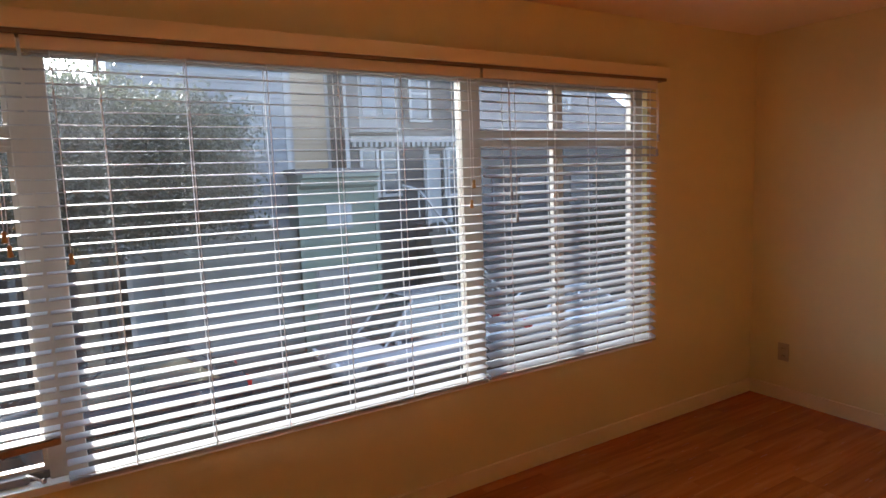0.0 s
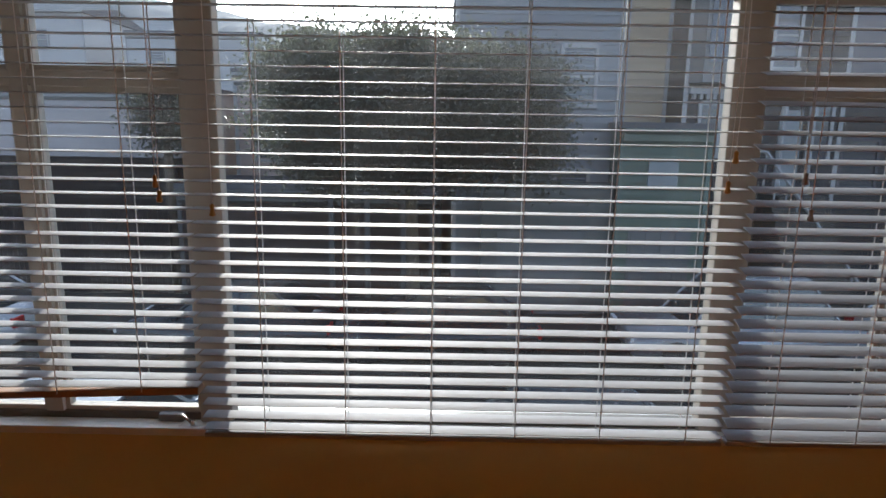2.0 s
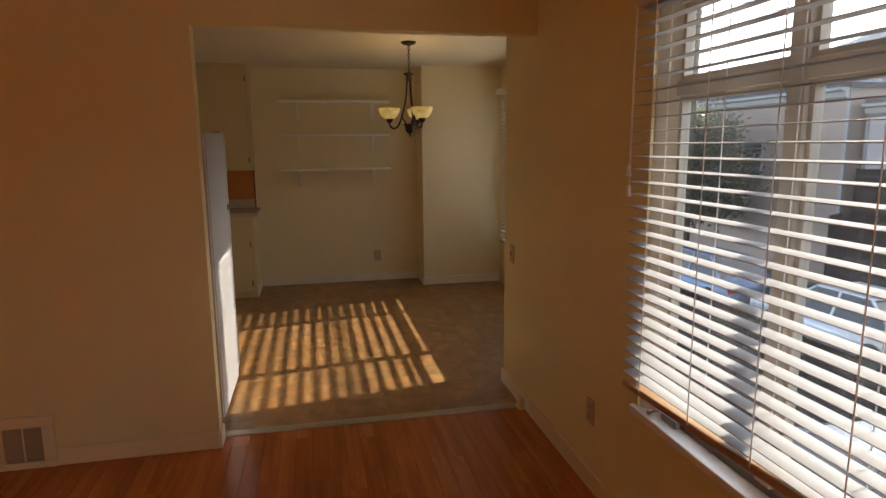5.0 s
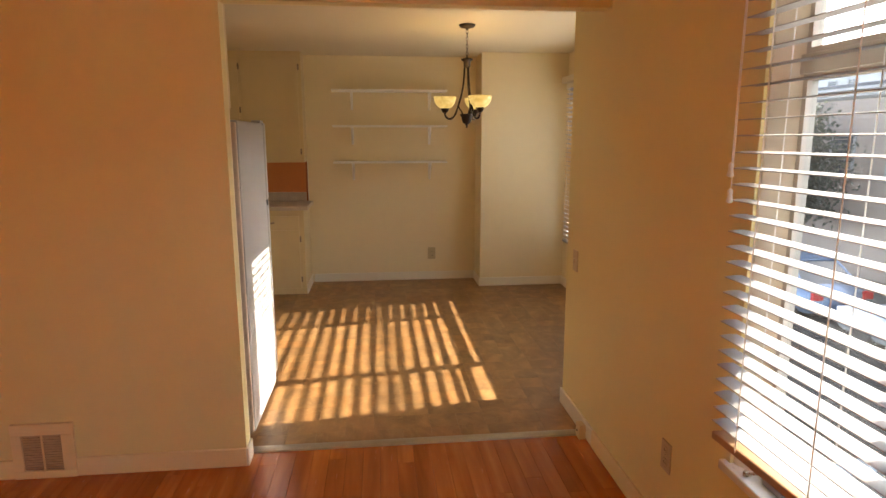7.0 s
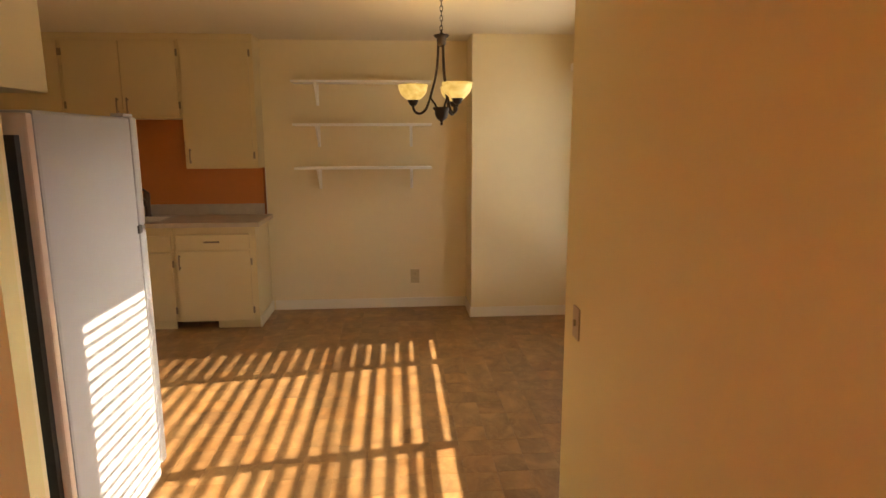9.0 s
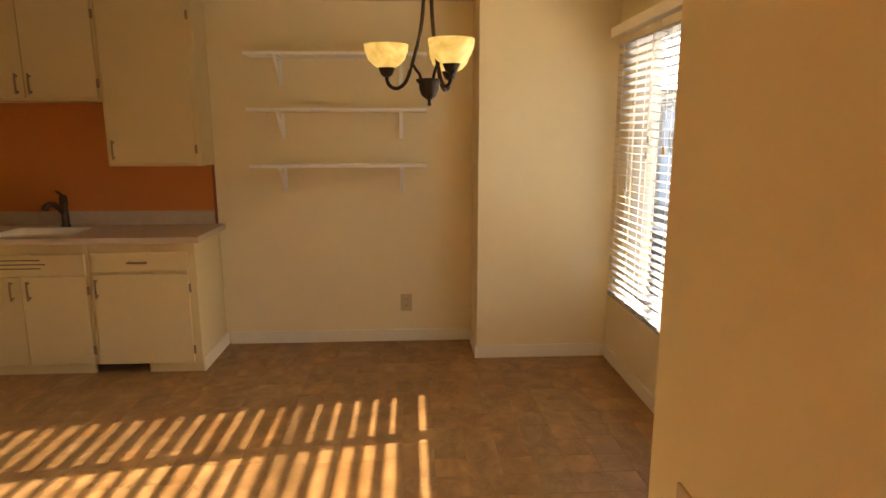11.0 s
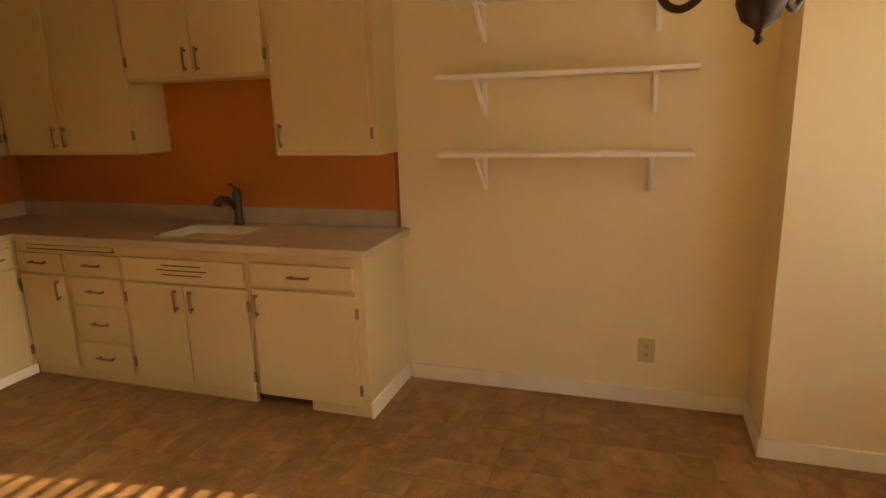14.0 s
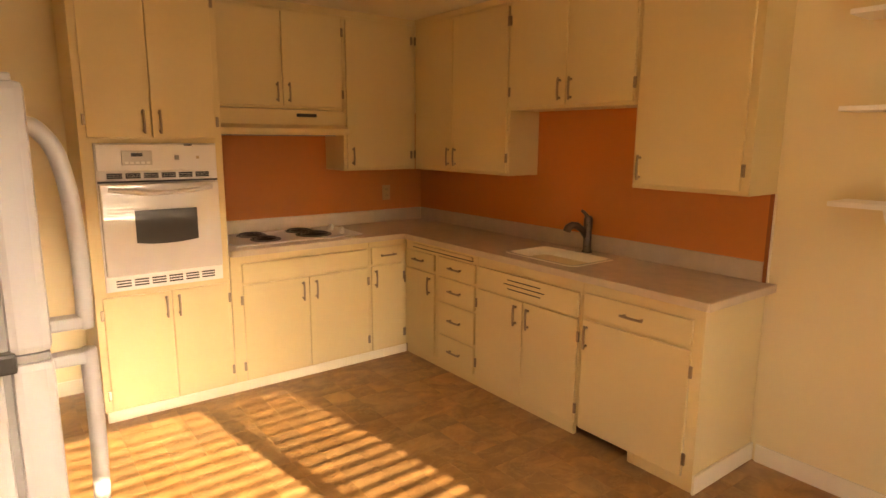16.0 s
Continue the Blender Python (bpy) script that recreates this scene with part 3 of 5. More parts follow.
structure("wall_splash_west", boxed(KX0, KX0 + 0.005, KY0, 0.548, 0.985, 1.74), M_SPLASH, "orange painted splashback behind the sink", "splashback")
structure("wall_splash_south", boxed(KX0 + 0.005, -4.127, KY0, KY0 + 0.005, 0.985, 1.74), M_SPLASH, "orange painted splashback behind the cooktop", "splashback")
structure("trim_splash", boxed(KX0, KX0 + 0.014, 0.549, 0.566, CT1, 1.305, bevel=0.003), material("rust trim", (0.35, 0.11, 0.03), 0.5), "rust painted strip at the end of the splashback", "trim")
structure("trim_splash_edge", boxed(KX0, KX0 + 0.012, 0.568, 0.576, CT1, 1.305, bevel=0.002), M_TRIM_K, "cream painted bead beside the splashback", "trim")


def sink():
    s = thing("sink", ((SX0 + SX1) / 2, (SNK0 + SNK1) / 2, CT1 - 0.15), "ivory rectangular sink basin set into the counter", "sink")
    bm = bmesh.new()

    def ring(x0, x1, y0, y1, z, r):
        out = []
        for cx, cy, a0 in ((x1 - r, y1 - r, 0), (x0 + r, y1 - r, 90), (x0 + r, y0 + r, 180), (x1 - r, y0 + r, 270)):
            for k in range(5):
                a = radians(a0 + 22.5 * k)
                out.append(bm.verts.new((cx + r * math.cos(a), cy + r * math.sin(a), z)))
        return out

    e = 0.022
    levels = [ring(SX0 - e, SX1 + e, SNK0 - e, SNK1 + e, CT1 + 0.0015, 0.05), ring(SX0 - e + 0.004, SX1 + e - 0.004, SNK0 - e + 0.004, SNK1 + e - 0.004, CT1 + 0.006, 0.05),
              ring(SX0 + 0.004, SX1 - 0.004, SNK0 + 0.004, SNK1 - 0.004, CT1 + 0.004, 0.045), ring(SX0 + 0.012, SX1 - 0.012, SNK0 + 0.012, SNK1 - 0.012, CT1 - 0.03, 0.045),
              ring(SX0 + 0.03, SX1 - 0.03, SNK0 + 0.03, SNK1 - 0.03, CT1 - 0.115, 0.05)]
    for a, b in zip(levels, levels[1:]):
        n = len(a)
        for k in range(n):
            bm.faces.new((a[k], a[(k + 1) % n], b[(k + 1) % n], b[k]))
    bm.faces.new(levels[-1])
    bmesh.ops.recalc_face_normals(bm, faces=bm.faces)
    part("basin", bm, M_SINK, s, smooth=True)
    part("drain", lathe([(0.04, 0), (0.04, 0.004), (0.03, 0.002), (0.002, 0.001)], ((SX0 + SX1) / 2, (SNK0 + SNK1) / 2, CT1 - 0.115), 16), M_CHROME, s, "chrome drain")


M_FAUCET = material("dark brushed faucet metal", (0.13, 0.10, 0.08), 0.3, metal=0.85, vary=0.2, grain=30)


def faucet():
    x, y, z = -5.815, -0.43, CT1
    f = thing("faucet", (x, y, z), "dark brushed metal pull-out kitchen faucet with one lever", "faucet")
    part("base", lathe([(0.030, 0), (0.030, 0.01), (0.024, 0.018), (0.023, 0.13), (0.026, 0.15), (0.026, 0.20), (0.018, 0.215), (0.001, 0.218)], (x, y, z), 16), M_FAUCET, f, smooth=True)
    part("spout", tube([(x + 0.003, y - 0.004, z + 0.09), (x + 0.03, y - 0.018, z + 0.135), (x + 0.06, y - 0.032, z + 0.16), (x + 0.085, y - 0.046, z + 0.163), (x + 0.105, y - 0.058, z + 0.148), (x + 0.112, y - 0.062, z + 0.125)], 0.019, 10, 1.25), M_FAUCET, f, smooth=True)
    part("lever", tube([(x, y, z + 0.20), (x + 0.006, y - 0.008, z + 0.218), (x + 0.015, y - 0.022, z + 0.238), (x + 0.022, y - 0.036, z + 0.246)], 0.013, 8, 0.6), M_FAUCET, f, smooth=True)


sink()
faucet()


# ---- cooktop, hood and wall oven ----
def cooktop():
    c = thing("cooktop", (-4.62, -1.95, CT1), "white electric cooktop with four dark coil burners", "cooktop")
    part("plate", boxed(-5.06, -4.19, -2.19, -1.745, CT1, CT1 + 0.012, bevel=0.005), M_OVEN, c)
    z = CT1 + 0.012
    for x, y, r in ((-4.40, -2.07, 0.085), (-4.42, -1.87, 0.085), (-4.74, -2.08, 0.085), (-4.76, -1.89, 0.108)):
        b = part("burner", lathe([(r + 0.012, 0), (r + 0.012, 0.004), (r + 0.004, 0.003), (r, 0.001)], (x, y, z), 24), M_BLACK, c, "black drip pan")
        coil = []
        turns = 3 if r < 0.09 else 4
        for k in range(turns * 18 + 1):
            a = 2 * math.pi * k / 18
            rr = 0.012 + (r - 0.018) * k / (turns * 18)
            coil.append((x + rr * math.cos(a), y + rr * math.sin(a), z + 0.009))
        part("coil", tube(coil, 0.0055, 5), M_BLACK, b, "black heating coil", smooth=True)
    for k in range(4):
        x, y = -4.985 + 0.045 * (k % 2), -2.08 + 0.085 * k
        kn = part("knob", lathe([(0.019, 0), (0.021, 0.004), (0.017, 0.02), (0.012, 0.024), (0.001, 0.024)], (x, y, z), 14), M_OVEN, c, smooth=True)
        part("grip", boxed(x - 0.004, x + 0.004, y - 0.016, y + 0.016, z + 0.02, z + 0.032, bevel=0.002), M_OVEN, kn)


def hood():
    h = thing("range_hood", (-4.6, -2.0, 1.555), "cream range hood with a dark control plate", "range hood")
    out = [(KY0, 1.56), (-1.875, 1.56), (-1.865, 1.575), (-1.865, 1.60), (-1.88, 1.605), (-1.935, 1.625), (-1.94, 1.72), (KY0, 1.72)]
    part("body", prism(out, "x", -5.035, -4.135), material("cream hood enamel", (0.72, 0.58, 0.34), 0.35, vary=0.06), h)
    part("control_plate", boxed(-4.83, -4.69, -1.9375, -1.932, 1.675, 1.697, bevel=0.002), M_BLACK, h, "black control plate")
    part("filter", boxed(-4.95, -4.25, -2.2, -1.9, 1.553, 1.5595), M_GREY, h, "grey mesh filter")


def oven():
    o = thing("wall_oven", (-3.78, SY, 0.73), "white built-in wall oven with a dark window", "oven")
    f = SY + 0.001
    x0, x1 = -4.082, -3.478
    part("body", boxed(x0, x1, f, f + 0.018, 0.73, 1.508, bevel=0.004), M_OVEN, o)
    cp = part("control_panel", boxed(x0 + 0.006, x1 - 0.006, f + 0.018, f + 0.03, 1.365, 1.502, bevel=0.004), M_OVEN, o)
    part("clock", boxed(-3.745, -3.60, f + 0.03, f + 0.034, 1.395, 1.47, bevel=0.003), material("pale clock panel", (0.62, 0.60, 0.57), 0.2), cp, "pale clock panel with small keys")
    part("display", boxed(-3.70, -3.645, f + 0.034, f + 0.036, 1.44, 1.458), M_BLACK, cp, "dark display")
    for k in range(5):
        part("key", boxed(-3.735 + k * 0.026, -3.717 + k * 0.026, f + 0.034, f + 0.037, 1.402, 1.414, bevel=0.002), M_OVEN, cp)
    part("switch", boxed(-3.88, -3.858, f + 0.03, f + 0.034, 1.42, 1.445), M_GREY, cp, "grey switch")
    part("lamp_mark", boxed(-3.985, -3.97, f + 0.03, f + 0.032, 1.425, 1.44), M_PLATE, cp, "tan mark")
    part("latch", boxed(-3.95, -3.91, f + 0.03, f + 0.036, 1.495, 1.503), M_BLACK, cp, "black latch")

    def grille(z0, z1):
        g = part("vent", boxed(x0 + 0.01, x1 - 0.01, f + 0.018, f + 0.024, z0, z1, bevel=0.002), M_OVEN, o)
        n = 6
        w = (x1 - x0 - 0.08) / n
        for k in range(n):
            a = x0 + 0.04 + k * w
            for j in range(3):
                z = z0 + (z1 - z0) * (0.28 + 0.22 * j)
                part("slot", boxed(a + 0.008, a + w - 0.008, f + 0.023, f + 0.0255, z - 0.0042, z + 0.0042), M_BLACK, g)

    grille(1.318, 1.362)
    grille(0.738, 0.805)
    part("seam", boxed(x0 + 0.004, x1 - 0.004, f + 0.018, f + 0.028, 1.304, 1.314), M_BLACK, o, "black seam above the door")
    d = part("door", boxed(x0 + 0.006, x1 - 0.006, f + 0.018, f + 0.052, 0.818, 1.300, bevel=0.008), M_OVENDOOR, o)
    wf = f + 0.0525
    glass = prism([(-3.95, 0.987), (-3.87, 0.977), (-3.79, 0.974), (-3.71, 0.977), (-3.636, 0.987), (-3.636, 1.16), (-3.95, 1.16)], "y", wf, wf + 0.002)
    part("window", glass, M_OVENGLASS, d, "dark oven window")
    pts = []
    for k in range(11):
        u = k / 10
        x = x0 + 0.045 + u * (x1 - x0 - 0.09)
        pts.append((x, f + 0.055 + 0.03 * math.sin(math.pi * u) ** 0.6, 1.272 - 0.022 * math.sin(math.pi * u)))
    part("handle", tube(pts, 0.012, 8), M_OVEN, d, smooth=True)


M_OVENDOOR = material("glossy white oven glass", (0.80, 0.78, 0.745), 0.03, vary=0.03, grain=2, spec=1.0)
M_OVENDOOR.node_tree.nodes["Principled BSDF"].inputs["IOR"].default_value = 1.9
door_nodes = M_OVENDOOR.node_tree
for wire in list(door_nodes.nodes["Principled BSDF"].inputs["Roughness"].links):
    door_nodes.links.remove(wire)
door_nodes.nodes["Principled BSDF"].inputs["Roughness"].default_value = 0.012
M_OVENGLASS = material("dark oven glass", (0.06, 0.055, 0.05), 0.08, vary=0.1)
cooktop()
hood()
oven()


# ---- refrigerator, and the cabinet over it ----
def smooth_line(points, cuts):
    """A rounded line through the points (Catmull-Rom)."""
    p = [Vector(q) for q in points]
    p = [p[0] * 2 - p[1]] + p + [p[-1] * 2 - p[-2]]
    line = []
    for a, b, c, d in zip(p, p[1:], p[2:], p[3:]):
        for k in range(cuts):
            u = k / cuts
            line.append(0.5 * (2 * b + (c - a) * u + (2 * a - 5 * b + 4 * c - d) * u * u + (3 * b - a - 3 * c + d) * u ** 3))
    return [tuple(q) for q in line + [p[-2]]]


# The warm wall's reflection on the rear edge is put into this beige.
M_FLANGE_TINTED = material("enamel tinted by wall reflection", (0.66, 0.52, 0.40), 0.4, vary=0.04)


def fridge():
    f = thing("refrigerator", (-2.68, 0.25, 0.0), "white top-freezer refrigerator with bowed handles", "refrigerator")
    y0, y1, xb, xf = -0.14, 0.648, -2.36, -3.02
    part("body", boxed(xf, xb, y0, y1, 0.04, 1.625, bevel=0.012), M_FRIDGE_DIM, f)
    part("rear_flange", boxed(xb - 0.002, xb + 0.03, y0 + 0.004, y1 - 0.004, 0.05, 1.615, bevel=0.008), M_FLANGE_TINTED, f, "rear flange with the warm wall reflection in its colour")
    part("back_grille", boxed(xb + 0.03, xb + 0.055, y0 + 0.03, y1 - 0.03, 0.08, 1.55), M_BLACK, f, "dark condenser back")
    for z0, z1 in ((0.09, 1.163), (1.177, 1.63)):
        part("seal", boxed(xf - 0.012, xf, y0 + 0.012, y1 - 0.012, z0 + 0.01, z1 - 0.01), M_GREY, f, "grey door seal")
        d = part("door", boxed(xf - 0.075, xf - 0.012, y0, y1, z0, z1, bevel=0.014), M_FRIDGE_DIM, f)
        # a broad handle, curved into the door at its far end, on a foot beside the split
        low = z1 < 1.4
        end, far = (1.148, 0.62) if low else (1.192, 1.555)
        way = 1 if far > end else -1
        line = [(0.058, end), (0.06, end + 0.25 * (far - end)), (0.058, end + 0.5 * (far - end)), (0.052, end + 0.72 * (far - end)), (0.038, end + 0.9 * (far - end)), (0.014, far), (-0.004, far + 0.008 * way)]
        line = smooth_line([(xf - 0.075 - d_, y1 - 0.075, z) for d_, z in line], 4)
        bm = bmesh.new()
        rings = []
        for k, p in enumerate(line):
            a, b = Vector(line[max(k - 1, 0)]), Vector(line[min(k + 1, len(line) - 1)])
            run = (b - a).normalized()
            out = run.cross(Vector((0, 1, 0)))
            rings.append([bm.verts.new(Vector(p) + out * (0.015 * math.cos(q)) + Vector((0, 0.022 * math.sin(q), 0))) for q in (2 * math.pi * n / 10 for n in range(10))])
        for a, b in zip(rings, rings[1:]):
            for k in range(10):
                bm.faces.new((a[k], a[(k + 1) % 10], b[(k + 1) % 10], b[k]))
        bm.faces.new(rings[0]), bm.faces.new(rings[-1])
        bmesh.ops.recalc_face_normals(bm, faces=bm.faces)
        part("handle", bm, M_FRIDGE_DIM, d, smooth=True)
        zz = end + 0.012 * way
        part("handle_foot", boxed(xf - 0.14, xf - 0.074, y1 - 0.093, y1 - 0.057, zz - 0.012, zz + 0.012, bevel=0.006), M_FRIDGE_DIM, d)
    part("hinge", boxed(xf - 0.07, xf - 0.004, y1 - 0.11, y1 - 0.004, 1.163, 1.177), M_GREY, f, "grey middle hinge plate")
    part("hinge_knuckle", boxed(xf - 0.022, xf + 0.018, y1 - 0.03, y1 + 0.006, 1.15, 1.186, bevel=0.006), M_BLACK, f, "black hinge knuckle")
    part("hinge", boxed(xf - 0.06, xf + 0.03, y1 - 0.06, y1 - 0.01, 1.627, 1.642, bevel=0.004), M_FRIDGE_DIM, f, "white top hinge cover")
    part("kick_grille", boxed(xf - 0.03, xf, y0 + 0.02, y1 - 0.02, 0.02, 0.085, bevel=0.004), M_GREY, f, "grey kick grille")
    for y in (y0 + 0.06, y1 - 0.06):
        for x in (xf + 0.06, xb - 0.06):
            part("foot", lathe([(0.02, 0), (0.02, 0.02), (0.012, 0.04)], (x, y, 0.0), 10), M_BLACK, f)


fridge()
c = carcass("W", -2.60, -0.18, 0.57, -0.338, 1.69, CEIL - 0.003, "cream painted wall cabinet above the refrigerator")
for a0, a1, h in ((-0.165, 0.188, 0.155), (0.194, 0.555, 0.23)):
    d = part("door", boxed(-2.618, -2.601, a0, a1, 1.705, 2.36, bevel=0.005), M_CAB, c)
    part("handle", tube([(-2.62, h, 1.74), (-2.645, h, 1.76), (-2.645, h, 1.82), (-2.62, h, 1.84)], 0.005, 7), M_STEEL, d, "brushed nickel bar handle", smooth=True)


# ---- open shelves ----
def shelf(z):
    s = thing("wall_shelf", (-5.8, 1.445, z - 0.2), "white painted wall shelf on two triangular brackets, empty", "shelf", group="open wall shelves")
    part("board", boxed(KX0 + 0.002, -5.70, 0.852, 2.035, z - 0.02, z, bevel=0.003), M_SHELF, s)
    for y in (1.05, 1.86):
        br = part("bracket", boxed(KX0 + 0.001, KX0 + 0.008, y - 0.013, y + 0.013, z - 0.2, z - 0.0205, bevel=0.002), M_SHELF, s)
        part("arm", boxed(KX0 + 0.008, -5.722, y - 0.013, y + 0.013, z - 0.03, z - 0.0205, bevel=0.002), M_SHELF, br)
        part("strut", prism([(KX0 + 0.008, z - 0.198), (KX0 + 0.008, z - 0.182), (-5.740, z - 0.0305), (-5.722, z - 0.0305), (-5.722, z - 0.038)], "y", y - 0.009, y + 0.009), M_SHELF, br)


M_SHELF = material("cream shelf paint", (0.92, 0.90, 0.84), 0.4, vary=0.05)
for z in (1.308, 1.678, 2.035):
    shelf(z)


# ---- chandelier ----
def chandelier(x, y):
    ch = thing("chandelier", (x, y, CEIL), "dark bronze three-arm chandelier with lit alabaster glass bowls", "chandelier")
    part("canopy", lathe([(0.062, 0), (0.064, -0.006), (0.05, -0.022), (0.012, -0.03), (0.006, -0.04), (0.001, -0.042)], (x, y, CEIL), 20), M_BRONZE, ch, smooth=True)
    for k in range(7):
        z = CEIL - 0.05 - 0.027 * k
        pts = []
        for j in range(13):
            a = 2 * math.pi * j / 12
            u, v = 0.008 * math.cos(a), 0.018 * math.sin(a)
            pts.append((x + (u if k % 2 else 0), y + (0 if k % 2 else u), z + v))
        part("chain_link", tube(pts, 0.0022, 5), M_BRONZE, ch, smooth=True)
    part("cup", lathe([(0.004, 0.02), (0.008, 0.0), (0.045, -0.01), (0.047, -0.016), (0.028, -0.03), (0.026, -0.065), (0.014, -0.075), (0.001, -0.078)], (x, y, 2.145), 20), M_BRONZE, ch, smooth=True)
    part("bowl", lathe([(0.008, 0.03), (0.053, 0.026), (0.052, 0.016), (0.041, 0.006), (0.041, -0.012), (0.031, -0.038), (0.008, -0.055), (0.006, -0.064), (0.009, -0.072), (0.001, -0.08)], (x, y, 1.698), 20), M_BRONZE, ch, smooth=True)
    for n, ang in enumerate((188, 68, 308)):
        a = radians(ang + 79.5)
        ux, uy = math.cos(a), math.sin(a)

        def at(r, z):
            return (x + r * ux, y + r * uy, z)

        arm = part("arm", tube(smooth_line([at(0.018, 2.09), at(0.022, 2.0), at(0.035, 1.90), at(0.062, 1.80), at(0.09, 1.72), at(0.122, 1.690), at(0.150, 1.693), at(0.167, 1.715), at(0.169, 1.742)], 4), 0.0075, 8), M_BRONZE, ch, smooth=True)
        part("brace", tube([at(0.03, 1.718), at(0.04, 1.745), at(0.056, 1.765), at(0.066, 1.785)], 0.006, 7), M_BRONZE, arm, smooth=True)
        part("holder", lathe([(0.008, -0.012), (0.022, -0.002), (0.031, 0.018), (0.034, 0.026), (0.02, 0.026)], at(0.169, 1.742), 16), M_BRONZE, arm, smooth=True)
        part("shade", lathe([(0.028, 0.022), (0.05, 0.034), (0.072, 0.055), (0.084, 0.085), (0.088, 0.112), (0.085, 0.112), (0.081, 0.085), (0.069, 0.058), (0.048, 0.038), (0.02, 0.029)], at(0.169, 1.742), 28), M_SHADE, arm, "lit yellow alabaster glass bowl", smooth=True)
        bulb = bpy.data.lights.new("bulb", "POINT")
        bulb.energy, bulb.color, bulb.shadow_soft_size = 0.12, (1.0, 0.70, 0.34), 0.03
        b = new("bulb", bulb)
        b.parent = ch
        b.location = Vector(at(0.169, 1.84)) - Vector((x, y, CEIL))


def shade_glass():
    m = bpy.data.materials.new("lit alabaster glass")
    m.use_nodes = True
    n, l = m.node_tree.nodes, m.node_tree.links
    b = n["Principled BSDF"]
    b.inputs["Roughness"].default_value = 0.3
    tex = n.new("ShaderNodeTexNoise")
    tex.inputs["Scale"].default_value, tex.inputs["Detail"].default_value, tex.inputs["Distortion"].default_value = 9, 5, 1.6
    co = n.new("ShaderNodeTexCoord")
    l.new(co.outputs["Object"], tex.inputs["Vector"])
    ramp = n.new("ShaderNodeValToRGB")
    ramp.color_ramp.elements[0].position, ramp.color_ramp.elements[1].position = 0.35, 0.7
    ramp.color_ramp.elements[0].color, ramp.color_ramp.elements[1].color = (0.60, 0.48, 0.19, 1), (0.82, 0.74, 0.42, 1)
    l.new(tex.outputs["Fac"], ramp.inputs["Fac"])
    l.new(ramp.outputs["Color"], b.inputs["Base Color"])
    glow = n.new("ShaderNodeValToRGB")
    glow.color_ramp.elements[0].position, glow.color_ramp.elements[1].position = 0.35, 0.7
    glow.color_ramp.elements[0].color, glow.color_ramp.elements[1].color = (0.62, 0.42, 0.11, 1), (0.85, 0.64, 0.22, 1)
    l.new(tex.outputs["Fac"], glow.inputs["Fac"])
    l.new(glow.outputs["Color"], b.inputs["Emission Color"])
    b.inputs["Emission Strength"].default_value = 0.06
    return m


M_SHADE = shade_glass()
chandelier(-4.095, 2.0)


# ---- outlets, switch, floor vent, threshold ----
def outlet(name, run, face, a, z, label, w=0.035, h=0.058, mat=None, toggle=False, sign=1):
    def bx(a0, a1, d0, d1, z0, z1, bevel=0.0):
        lo, hi = sorted((face + sign * d0, face + sign * d1))
        return boxed(lo, hi, a0, a1, z0, z1, bevel=bevel) if run == "x" else boxed(a0, a1, lo, hi, z0, z1, bevel=bevel)

    base = (face, a, z - h) if run == "x" else (a, face, z - h)
    o = thing(name, base, label, "light switch" if toggle else "outlet")
    part("plate", bx(a - w, a + w, 0.0, 0.006, z - h, z + h, bevel=0.002), mat or M_PLATE, o)
    if toggle:
        part("toggle", bx(a - 0.005, a + 0.005, 0.006, 0.016, z - 0.012, z + 0.012, bevel=0.002), mat or M_PLATE, o)
    else:
        for dz in (-0.024, 0.024):
            s = part("socket", bx(a - 0.014, a + 0.014, 0.006, 0.008, z + dz - 0.016, z + dz + 0.016, bevel=0.002), mat or M_PLATE, o)
            for da in (-0.006, 0.006):
                part("slot", bx(a + da - 0.0015, a + da + 0.0015, 0.0075, 0.0085, z + dz - 0.006, z + dz + 0.006), M_SLOT, s)


outlet("outlet", "x", KX0, 1.88, 0.293, "tan wall outlet on the cream kitchen wall", w=0.041, h=0.064, mat=material("beige outlet", (0.60, 0.48, 0.26), 0.4))
outlet("outlet", "y", LRY1, -1.35, 0.36, "tan wall outlet under the living room window wall", sign=-1)
outlet("outlet", "x", LRX1, 2.131, 0.325, "tan wall outlet on the end wall", sign=-1)
outlet("outlet", "y", KY0 + 0.005, -5.555, 1.12, "tan wall outlet on the orange splashback", mat=material("painted outlet", (0.62, 0.38, 0.18), 0.4))
outlet("light_switch", "y", LRY1, -2.465, 0.886, "tan light switch beside the kitchen window bay", toggle=True, sign=-1)


def floor_vent():
    v = thing("wall_vent", (LRX0, -0.24, 0.0), "tan painted heating grille at the foot of the wall", "vent")
    x = LRX0
    for b in ((-0.375, -0.105, 0.0, 0.035), (-0.375, -0.105, 0.212, 0.265), (-0.375, -0.33, 0.036, 0.211), (-0.16, -0.105, 0.036, 0.211)):
        part("frame", boxed(x, x + 0.02, b[0] + 0.0005, b[1] - 0.0005, b[2], b[3], bevel=0.003), M_TRIM_LR, v)
    part("backing", boxed(x, x + 0.004, -0.329, -0.161, 0.036, 0.211), M_SLOT, v, "dark duct")
    part("divider", boxed(x + 0.004, x + 0.018, -0.247, -0.239, 0.036, 0.211), M_TRIM_LR, v)
    for k in range(14):
        z = 0.043 + 0.0122 * k
        part("slat", boxed(x + 0.005, x + 0.014, -0.329, -0.161, z, z + 0.0085), M_VENT, v)


